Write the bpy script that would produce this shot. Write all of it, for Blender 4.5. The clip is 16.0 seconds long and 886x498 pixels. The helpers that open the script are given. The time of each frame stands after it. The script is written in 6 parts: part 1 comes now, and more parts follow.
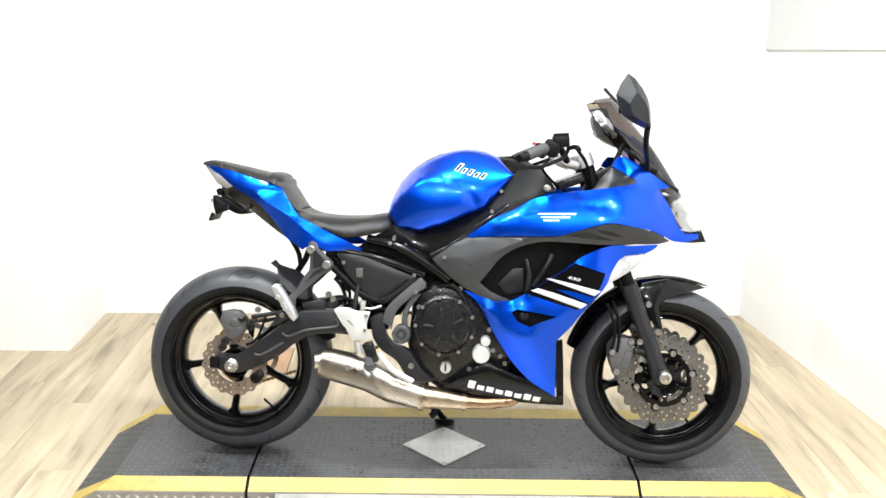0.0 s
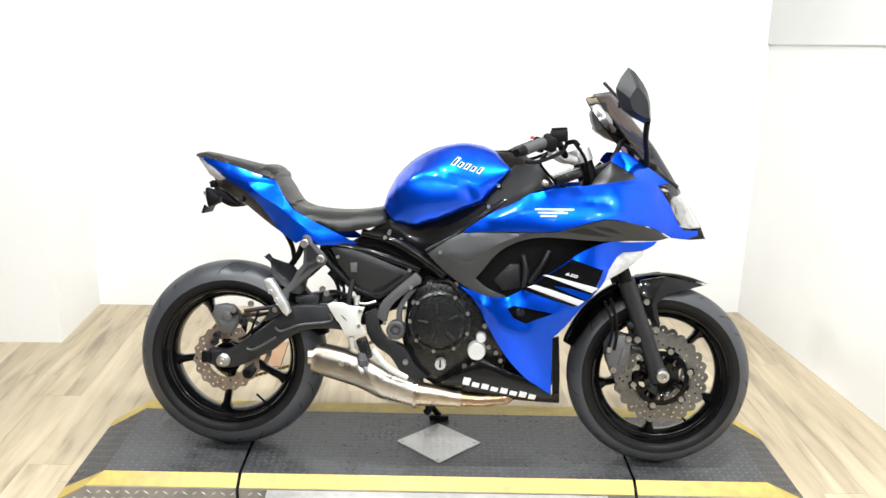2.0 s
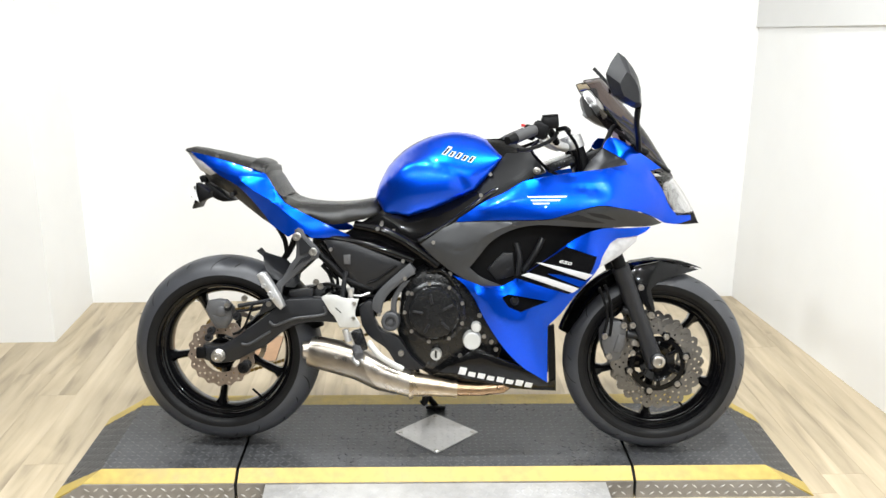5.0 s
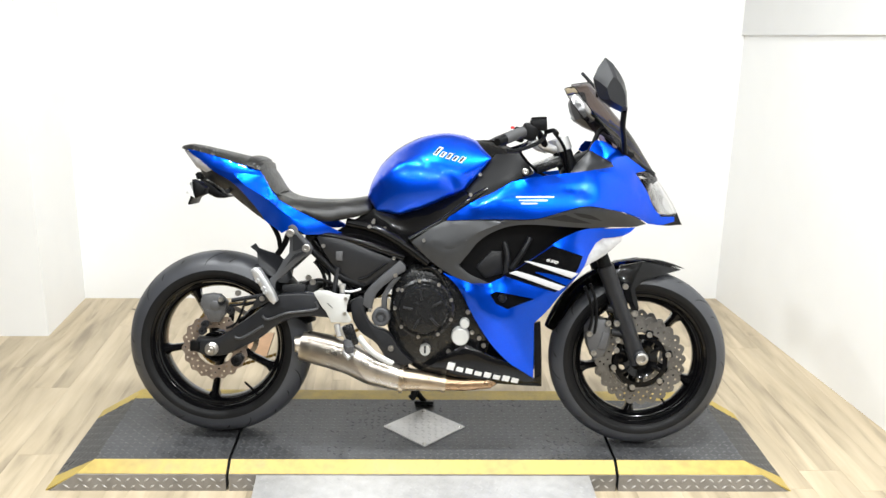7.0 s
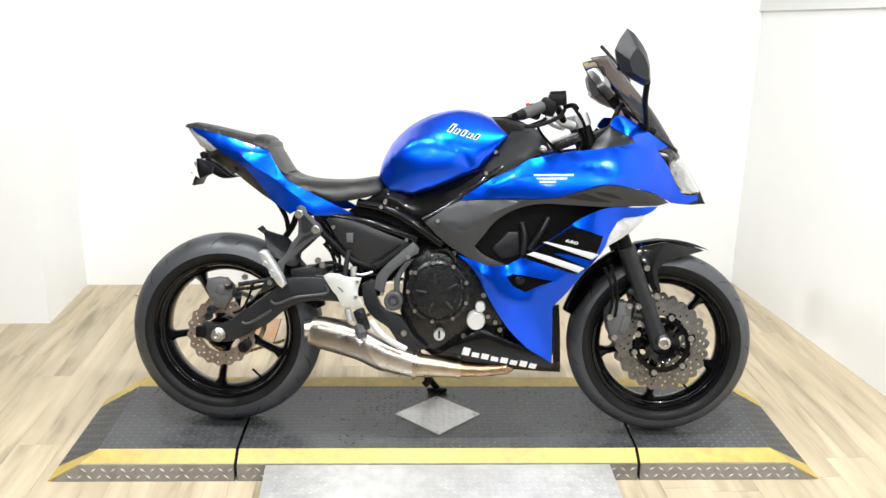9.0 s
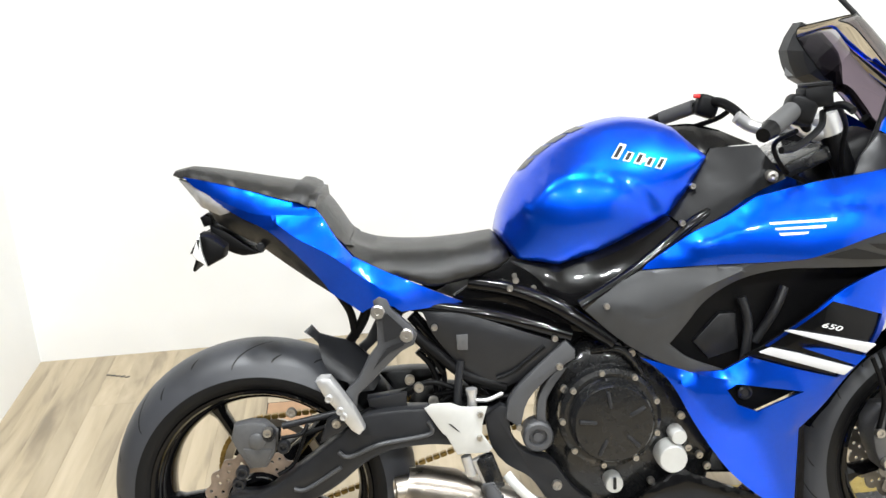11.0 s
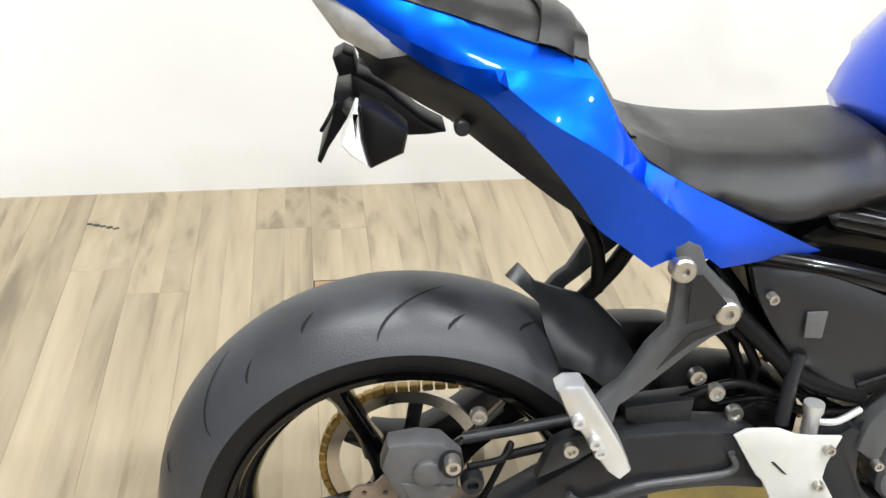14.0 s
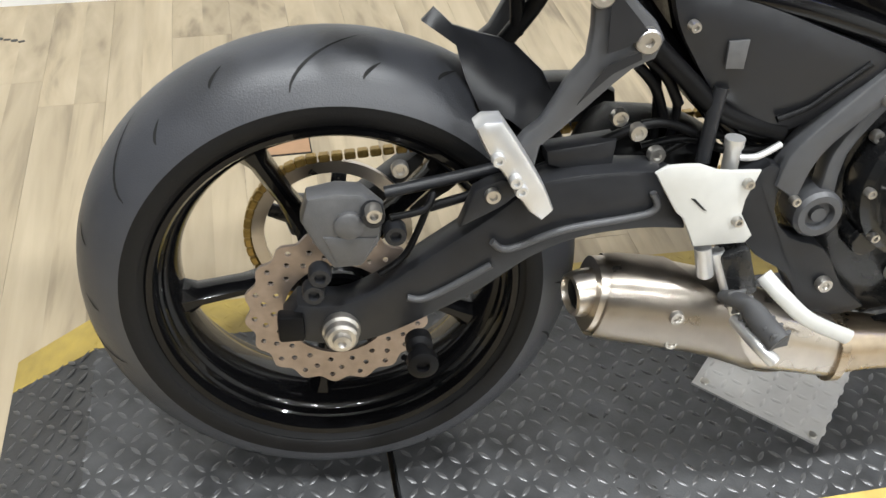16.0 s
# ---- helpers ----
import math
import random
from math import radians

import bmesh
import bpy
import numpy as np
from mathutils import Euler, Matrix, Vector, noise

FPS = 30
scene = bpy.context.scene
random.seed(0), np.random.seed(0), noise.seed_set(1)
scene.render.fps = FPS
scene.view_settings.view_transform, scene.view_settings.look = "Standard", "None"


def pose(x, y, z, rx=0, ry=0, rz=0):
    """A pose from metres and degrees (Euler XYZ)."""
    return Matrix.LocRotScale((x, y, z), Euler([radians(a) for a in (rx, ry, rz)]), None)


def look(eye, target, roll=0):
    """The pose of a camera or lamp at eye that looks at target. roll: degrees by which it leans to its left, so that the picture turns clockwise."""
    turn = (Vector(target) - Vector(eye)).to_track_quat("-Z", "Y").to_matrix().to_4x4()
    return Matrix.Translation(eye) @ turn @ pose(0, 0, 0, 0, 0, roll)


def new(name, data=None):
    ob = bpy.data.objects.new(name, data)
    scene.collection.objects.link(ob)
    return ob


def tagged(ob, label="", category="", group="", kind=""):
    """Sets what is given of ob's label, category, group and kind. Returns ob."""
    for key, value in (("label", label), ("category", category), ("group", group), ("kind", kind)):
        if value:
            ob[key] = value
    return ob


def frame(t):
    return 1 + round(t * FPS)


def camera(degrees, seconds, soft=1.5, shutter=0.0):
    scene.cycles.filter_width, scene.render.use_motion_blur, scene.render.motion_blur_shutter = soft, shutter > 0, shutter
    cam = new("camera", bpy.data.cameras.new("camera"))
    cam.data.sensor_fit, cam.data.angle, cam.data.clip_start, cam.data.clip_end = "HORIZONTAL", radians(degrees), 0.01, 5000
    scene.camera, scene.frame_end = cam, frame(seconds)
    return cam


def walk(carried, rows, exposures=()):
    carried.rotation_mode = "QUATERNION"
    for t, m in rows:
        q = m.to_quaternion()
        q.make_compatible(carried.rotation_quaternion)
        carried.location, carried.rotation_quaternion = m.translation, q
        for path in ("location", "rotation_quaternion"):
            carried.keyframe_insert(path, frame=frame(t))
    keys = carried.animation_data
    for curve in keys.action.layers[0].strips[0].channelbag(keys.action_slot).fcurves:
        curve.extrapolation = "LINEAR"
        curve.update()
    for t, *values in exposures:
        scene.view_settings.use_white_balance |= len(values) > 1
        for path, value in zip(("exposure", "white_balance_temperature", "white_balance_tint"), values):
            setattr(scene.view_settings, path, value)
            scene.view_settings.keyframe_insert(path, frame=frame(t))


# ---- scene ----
cam = camera(52.3, 16.0)
PATH = [
    (0, (-0.122, -0.105, 1.579), (-0.048, 1.822, 1.046), 1.0),
    (0.5, (-0.118, -0.097, 1.585), (-0.039, 1.828, 1.045), 1.3),
    (1, (-0.116, -0.082, 1.58), (-0.038, 1.839, 1.028), 1.2),
    (1.5, (-0.119, -0.069, 1.576), (-0.036, 1.853, 1.029), 1.4),
    (2, (-0.111, -0.064, 1.578), (-0.034, 1.857, 1.028), 1.5),
    (2.5, (-0.112, -0.068, 1.576), (-0.031, 1.853, 1.026), 1.4),
    (3, (-0.112, -0.073, 1.58), (-0.028, 1.848, 1.031), 1.3),
    (3.5, (-0.113, -0.068, 1.569), (-0.037, 1.848, 1.001), 1.4),
    (4, (-0.109, -0.053, 1.573), (-0.007, 1.861, 1.003), -0.1),
    (6.3, (-0.122, -0.092, 1.572), (-0.027, 1.823, 1.005), 1.5),
    (6.5, (-0.125, -0.106, 1.575), (-0.012, 1.807, 1.001), 1.4),
    (7, (-0.118, -0.129, 1.575), (-0.001, 1.787, 1.014), 1.2),
    (7.5, (-0.134, -0.146, 1.584), (-0.016, 1.771, 1.026), 1.1),
    (8, (-0.13, -0.138, 1.585), (-0.016, 1.778, 1.02), 1.0),
    (8.2, (-0.127, -0.135, 1.573), (-0.011, 1.782, 1.013), 1.2),
    (10.3, (-0.286, 0.588, 1.496), (-0.28, 2.484, 0.857), -2.8),
    (10.5, (-0.32, 0.74, 1.514), (-0.378, 2.635, 0.878), -4.0),
    (11, (-0.465, 1.128, 1.477), (-0.276, 3.001, 0.801), -2.6),
    (11.5, (-0.539, 1.513, 1.446), (-0.449, 3.39, 0.761), -2.0),
    (12, (-0.62, 1.787, 1.439), (-0.527, 3.641, 0.695), -1.6),
    (12.5, (-0.758, 1.925, 1.431), (-0.496, 3.736, 0.623), 0.5),
    (13, (-0.786, 1.957, 1.42), (-0.496, 3.756, 0.596), 3.7),
    (13.5, (-0.781, 1.989, 1.353), (-0.487, 3.732, 0.417), 2.3),
    (14, (-0.79, 1.984, 1.292), (-0.513, 3.643, 0.209), 2.5),
    (14.5, (-0.788, 1.977, 1.232), (-0.492, 3.518, -0.008), 4.6),
    (15, (-0.786, 1.963, 1.188), (-0.492, 3.418, -0.152), 5.7),
    (15.5, (-0.787, 1.948, 1.18), (-0.497, 3.366, -0.201), 4.9),
    (16, (-0.767, 1.942, 1.194), (-0.394, 3.369, -0.157), 3.3),
]
EXPOSURES = [(0, 0.1), (3.5, -0.2), (10.5, -0.15), (13, -0.15), (14.5, -0.25), (16, -0.25)]
BX, BY, BZ, YAW, LEAN_BIKE = 0.010, 2.672, 0.088, -4.58, 9.9
walk(cam, [(t, look(eye, target, roll)) for t, eye, target, roll in PATH], EXPOSURES)

# ---- light: white shop room lit by ceiling panels ----
world = bpy.data.worlds.new("world")
world.use_nodes = True
world.node_tree.nodes["Background"].inputs[0].default_value = (1, 1, 1, 1)
world.node_tree.nodes["Background"].inputs[1].default_value = 0.05
scene.world = world


def area(x, y, z, size, watts):
    lamp = bpy.data.lights.new("ceiling_lamp", "AREA")
    lamp.shape, lamp.size, lamp.energy = "DISK", size, watts
    lamp.color = (0.95, 0.985, 1.0)
    ob = new("ceiling_lamp", lamp)
    ob.matrix_world = pose(x, y, z)
    return ob


CEIL = 2.9
EDGE0, EDGE1 = (1.623, 4.297, 1.371), (1.717, 3.216, 1.431)
LAMPS = [(x, y) for y in (0.1, 2.3) for x in (-1.3, -0.1, 1.1)] + [(-0.9, -2.0), (0.8, -2.0)]
for lx, ly in LAMPS:
    area(lx, ly, CEIL - 0.032, 0.17, 50)


# ---- materials ----
def material(name, color, rough=0.5, metal=0.0, coat=0.0, grain=0.0, scale=40.0, bump=0.0, bscale=200.0, wear=0.0, spec=0.5):
    """Principled paint with colour variation at two scales, roughness variation and fine bump."""
    m = bpy.data.materials.new(name)
    m.use_nodes = True
    nt = m.node_tree
    b = nt.nodes["Principled BSDF"]
    b.inputs["Base Color"].default_value = (*color, 1)
    b.inputs["Roughness"].default_value = rough
    b.inputs["Metallic"].default_value = metal
    b.inputs["Specular IOR Level"].default_value = spec
    b.inputs["Coat Weight"].default_value = coat
    b.inputs["Coat Roughness"].default_value = 0.03
    b.inputs["Coat IOR"].default_value = 1.36
    tc = nt.nodes.new("ShaderNodeTexCoord")

    def noise_node(s, detail=4):
        n = nt.nodes.new("ShaderNodeTexNoise")
        n.inputs["Scale"].default_value, n.inputs["Detail"].default_value = s, detail
        nt.links.new(tc.outputs["Object"], n.inputs["Vector"])
        return n
    if grain or wear:
        n1, n2 = noise_node(scale), noise_node(scale * 0.12)
        mix = nt.nodes.new("ShaderNodeMath")
        mix.operation = "ADD"
        nt.links.new(n1.outputs["Fac"], mix.inputs[0])
        nt.links.new(n2.outputs["Fac"], mix.inputs[1])
        mr = nt.nodes.new("ShaderNodeMapRange")
        mr.inputs[1].default_value, mr.inputs[2].default_value = 0.6, 1.4
        mr.inputs[3].default_value, mr.inputs[4].default_value = 1 - grain, 1 + grain
        nt.links.new(mix.outputs[0], mr.inputs[0])
        mul = nt.nodes.new("ShaderNodeVectorMath")
        mul.operation = "SCALE"
        mul.inputs[0].default_value = color
        nt.links.new(mr.outputs[0], mul.inputs["Scale"])
        nt.links.new(mul.outputs[0], b.inputs["Base Color"])
        rr = nt.nodes.new("ShaderNodeMapRange")
        rr.inputs[1].default_value, rr.inputs[2].default_value = 0.6, 1.4
        rr.inputs[3].default_value, rr.inputs[4].default_value = max(0.02, rough - wear), rough + wear
        nt.links.new(mix.outputs[0], rr.inputs[0])
        nt.links.new(rr.outputs[0], b.inputs["Roughness"])
    if bump:
        n3 = noise_node(bscale, 3)
        bp = nt.nodes.new("ShaderNodeBump")
        bp.inputs["Strength"].default_value, bp.inputs["Distance"].default_value = bump, 0.002
        nt.links.new(n3.outputs["Fac"], bp.inputs["Height"])
        nt.links.new(bp.outputs["Normal"], b.inputs["Normal"])
    return m


M_WALL = material("wall_paint", (0.84, 0.84, 0.83), 0.55, grain=0.02, scale=6, bump=0.12, bscale=120)
# ceiling toned down to mid grey so it throws less light back
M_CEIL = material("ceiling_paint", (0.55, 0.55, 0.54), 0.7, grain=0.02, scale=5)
# near-black for the unseen walls, so glossy parts reflect a dark room
M_DARKW = material("unseen_dark_wall", (0.055, 0.055, 0.058), 0.6, grain=0.05, scale=5)
M_BLUE = material("blue_metallic_paint", (0.0, 0.074, 0.74), 0.33, 0.94, coat=0.8, grain=0.05, scale=900, spec=0.2)
M_GLOSS = material("gloss_black", (0.003, 0.003, 0.0034), 0.2, 0.0, coat=0.5, grain=0.1, scale=60, spec=0.12)
M_PLAST = material("black_plastic", (0.004, 0.004, 0.0045), 0.40, grain=0.15, scale=60, bump=0.12, bscale=900, wear=0.08, spec=0.12)
M_SATIN = material("dark_grey_satin", (0.015, 0.0155, 0.0175), 0.36, grain=0.12, scale=50, bump=0.08, bscale=900, wear=0.08, spec=0.3)
M_SPAR = material("grey_frame_paint", (0.058, 0.059, 0.063), 0.38, grain=0.12, scale=50, bump=0.08, bscale=900, wear=0.08, spec=0.4)
M_DUCT = material("grey_duct_plastic", (0.034, 0.035, 0.037), 0.40, grain=0.12, scale=50, bump=0.08, bscale=900, wear=0.08, spec=0.35)
M_CAST = material("dark_cast_metal", (0.010, 0.0103, 0.011), 0.26, 0.1, coat=0.6, grain=0.15, scale=80, bump=0.15, bscale=700, wear=0.08, spec=0.3)
# tread base colour lifted and blued to carry its sheen; sidewalls stay black
M_RUB = material("tyre_rubber_sheen", (0.043, 0.045, 0.052), 0.42, grain=0.10, scale=35, bump=0.2, bscale=500, wear=0.05, spec=0.55)
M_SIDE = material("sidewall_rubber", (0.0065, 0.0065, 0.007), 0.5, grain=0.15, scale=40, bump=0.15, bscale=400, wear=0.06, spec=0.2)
M_CALIP = material("grey_cast_caliper", (0.085, 0.085, 0.088), 0.42, 0.2, grain=0.18, scale=90, bump=0.2, bscale=600, wear=0.08)
M_HINT = material("clear_grey_lens", (0.42, 0.42, 0.43), 0.12, coat=1.0, grain=0.3, scale=60)
M_UPPER = material("grey_wall_paint", (0.70, 0.70, 0.69), 0.6, grain=0.03, scale=5)
M_GROOVE = material("groove", (0.006, 0.006, 0.006), 0.8)
M_SEAT = material("seat_vinyl", (0.0085, 0.0082, 0.008), 0.34, grain=0.1, scale=90, bump=0.3, bscale=1400, wear=0.06, spec=0.42)
M_STEEL = material("brushed_steel", (0.52, 0.475, 0.42), 0.33, 1.0, grain=0.18, scale=30, wear=0.12)
M_TAN = material("straw_tinted_steel", (0.47, 0.385, 0.285), 0.32, 1.0, grain=0.22, scale=35, wear=0.1)
M_BRONZE = material("heated_steel", (0.40, 0.27, 0.17), 0.3, 1.0, grain=0.3, scale=40, wear=0.1)
M_ALU = material("aluminium", (0.58, 0.58, 0.58), 0.34, 0.7, grain=0.08, scale=60, wear=0.08)
M_SILVER = material("silver_paint", (0.52, 0.52, 0.50), 0.42, 0.2, grain=0.06, scale=60, wear=0.06)
M_DISC = material("brake_disc_steel", (0.21, 0.205, 0.20), 0.32, 0.9, grain=0.25, scale=50, wear=0.1)
M_RUST = material("worn_rear_disc_steel", (0.31, 0.255, 0.22), 0.36, 0.8, grain=0.3, scale=60, wear=0.1)
M_CHAIN = material("gold_chain", (0.33, 0.22, 0.065), 0.36, 0.75, grain=0.3, scale=200, wear=0.1)
M_BOLT = material("zinc_bolt", (0.46, 0.44, 0.41), 0.3, 0.9, grain=0.1, scale=200)
M_YEL = material("yellow_paint", (0.46, 0.335, 0.075), 0.45, grain=0.28, scale=30, wear=0.12, bump=0.1, bscale=300)
M_PLATE = material("black_tread_plate", (0.068, 0.069, 0.072), 0.40, 0.4, grain=0.55, scale=22, wear=0.16, bump=0.12, bscale=250)
# lugs are paler and smoother than the plate between them
M_LUG = material("pale_tread_lug", (0.115, 0.115, 0.118), 0.32, 0.5, grain=0.4, scale=25, wear=0.12)
M_SKIRT = material("bare_tread_plate", (0.27, 0.26, 0.25), 0.42, 0.4, grain=0.3, scale=25, wear=0.12)
M_BRIGHT = material("scuffed_bright_plate", (0.50, 0.49, 0.48), 0.40, 0.4, grain=0.2, scale=25, wear=0.12)
M_PALE = material("pale_grey_graphic", (0.52, 0.52, 0.53), 0.4)
M_WHITE = material("white_graphic", (0.80, 0.80, 0.80), 0.35)
M_GREYG = material("silver_graphic", (0.40, 0.40, 0.41), 0.35, 0.3)
M_RED = material("red_switch", (0.55, 0.02, 0.02), 0.4)
M_TILE = material("terracotta_board", (0.42, 0.25, 0.14), 0.6, grain=0.15, scale=30)
M_PAD = material("rubber_pad", (0.05, 0.05, 0.052), 0.6, grain=0.1, scale=80)


def glassy(name, color, alpha_mix, rough=0.03):
    """Thin tinted acrylic: see-through with a gloss."""
    m = bpy.data.materials.new(name)
    m.use_nodes = True
    nt = m.node_tree
    out = nt.nodes["Material Output"]
    nt.nodes.remove(nt.nodes["Principled BSDF"])
    tr, gl, mx, fr = (nt.nodes.new("ShaderNode" + k) for k in ("BsdfTransparent", "BsdfGlossy", "MixShader", "Fresnel"))
    tr.inputs[0].default_value = (*color, 1)
    gl.inputs["Roughness"].default_value = rough
    fr.inputs[0].default_value = alpha_mix
    nt.links.new(fr.outputs[0], mx.inputs[0])
    nt.links.new(tr.outputs[0], mx.inputs[1])
    nt.links.new(gl.outputs[0], mx.inputs[2])
    nt.links.new(mx.outputs[0], out.inputs[0])
    return m


M_SCREEN = glassy("smoked_acrylic", (0.21, 0.17, 0.205), 1.45)
M_LENS = glassy("clear_lens", (0.88, 0.88, 0.88), 1.5)
# glass colour dimmed so the white wall it mirrors reads as a dark room
M_MIRROR = material("mirror_glass", (0.30, 0.31, 0.33), 0.02, 1.0)
M_CHROME = material("chrome_reflector", (0.8, 0.8, 0.8), 0.12, 1.0)


def wood():
    """Greige oak vinyl with streaks along each board."""
    m = material("oak_vinyl", (0.5, 0.4, 0.3), 0.42)
    nt = m.node_tree
    b = nt.nodes["Principled BSDF"]
    tc, mp, n1, n2, ramp, oi, hsv, wv = (nt.nodes.new("ShaderNode" + k) for k in ("TexCoord", "Mapping", "TexNoise", "TexNoise", "ValToRGB", "ObjectInfo", "HueSaturation", "TexNoise"))
    mp.inputs["Scale"].default_value = (17, 2.3, 1)
    add = nt.nodes.new("ShaderNodeVectorMath")
    comb = nt.nodes.new("ShaderNodeCombineXYZ")
    big = nt.nodes.new("ShaderNodeMath")
    big.operation, big.inputs[1].default_value = "MULTIPLY", 37.0
    sep, half_board, extra = (nt.nodes.new("ShaderNode" + k) for k in ("SeparateXYZ", "Math", "Math"))
    nt.links.new(tc.outputs["Object"], sep.inputs[0])
    half_board.operation, half_board.inputs[1].default_value = "GREATER_THAN", 0.004
    nt.links.new(sep.outputs[0], half_board.inputs[0])
    extra.operation, extra.inputs[1].default_value = "MULTIPLY_ADD", 0.37
    nt.links.new(half_board.outputs[0], extra.inputs[0])
    nt.links.new(oi.outputs["Random"], extra.inputs[2])
    frac = nt.nodes.new("ShaderNodeMath")
    frac.operation = "FRACT"
    nt.links.new(extra.outputs[0], frac.inputs[0])
    nt.links.new(frac.outputs[0], big.inputs[0])
    nt.links.new(big.outputs[0], comb.inputs[0])
    nt.links.new(big.outputs[0], comb.inputs[1])
    nt.links.new(tc.outputs["Object"], mp.inputs[0])
    nt.links.new(mp.outputs[0], add.inputs[0])
    nt.links.new(comb.outputs[0], add.inputs[1])
    for n, s, d, bend in ((n1, 1.0, 8, 0.5), (n2, 0.55, 5, 1.6)):
        n.inputs["Scale"].default_value, n.inputs["Detail"].default_value, n.inputs["Distortion"].default_value = s, d, bend
        nt.links.new(add.outputs[0], n.inputs["Vector"])
    mix = nt.nodes.new("ShaderNodeMath")
    mix.operation = "ADD"
    nt.links.new(n1.outputs[0], mix.inputs[0])
    nt.links.new(n2.outputs[0], mix.inputs[1])
    half = nt.nodes.new("ShaderNodeMath")
    half.operation, half.inputs[1].default_value = "MULTIPLY", 0.5
    nt.links.new(mix.outputs[0], half.inputs[0])
    nt.links.new(half.outputs[0], ramp.inputs[0])
    e = ramp.color_ramp.elements
    e[0].position, e[0].color = 0.33, (0.235, 0.190, 0.130, 1)
    e[1].position, e[1].color = 0.66, (0.545, 0.455, 0.322, 1)
    mid = ramp.color_ramp.elements.new(0.47)
    mid.color = (0.435, 0.355, 0.240, 1)
    val = nt.nodes.new("ShaderNodeMapRange")
    val.inputs[3].default_value, val.inputs[4].default_value = 0.88, 1.06
    nt.links.new(frac.outputs[0], val.inputs[0])
    nt.links.new(val.outputs[0], hsv.inputs["Value"])
    nt.links.new(ramp.outputs[0], hsv.inputs["Color"])
    nt.links.new(hsv.outputs[0], b.inputs["Base Color"])
    return m


M_WOOD = wood()


# ---- mesh helpers ----
def finish(name, bm, mat, parent=None, label="", smooth=True, angle=35):
    bmesh.ops.recalc_face_normals(bm, faces=bm.faces)
    me = bpy.data.meshes.new(name)
    for f in bm.faces:
        f.smooth = smooth
    lim = radians(angle)
    for e in bm.edges:
        if len(e.link_faces) == 2 and e.calc_face_angle(0) > lim:
            e.smooth = False
    bm.to_mesh(me)
    bm.free()
    for m in (mat if isinstance(mat, (list, tuple)) else [mat]):
        me.materials.append(m)
    ob = new(name, me)
    ob.parent = parent
    return tagged(ob, label)


def part(name, bm, mat, parent, label="", angle=35):
    return finish(name, bm, mat, parent, label, True, angle)


def outline(pts, step=0.012, corner=42):
    """Round a closed outline of (x, y, z) between its corners and sample it evenly."""
    P = [Vector(p) for p in pts]
    n = len(P)
    tang = []
    for i in range(n):
        a, b = P[i] - P[i - 1], P[(i + 1) % n] - P[i]
        sharp = a.length < 1e-6 or b.length < 1e-6 or a.angle(b, 0) > radians(corner)
        tang.append(None if sharp else (P[(i + 1) % n] - P[i - 1]) * 0.5)
    out = []
    for i in range(n):
        a, b = P[i], P[(i + 1) % n]
        d = b - a
        k = max(1, int(d.length / step + 0.5))
        ta = d if tang[i] is None else tang[i].normalized() * d.length
        tb = d if tang[(i + 1) % n] is None else tang[(i + 1) % n].normalized() * d.length
        for j in range(k):
            s = j / k
            out.append(a * (2 * s**3 - 3 * s * s + 1) + ta * (s**3 - 2 * s * s + s) + b * (3 * s * s - 2 * s**3) + tb * (s**3 - s * s))
    return out


def inside(poly, x, z):
    hit = False
    for i in range(len(poly)):
        (x1, z1), (x2, z2) = poly[i - 1], poly[i]
        if (z1 > z) != (z2 > z) and x < (x2 - x1) * (z - z1) / (z2 - z1) + x1:
            hit = not hit
    return hit


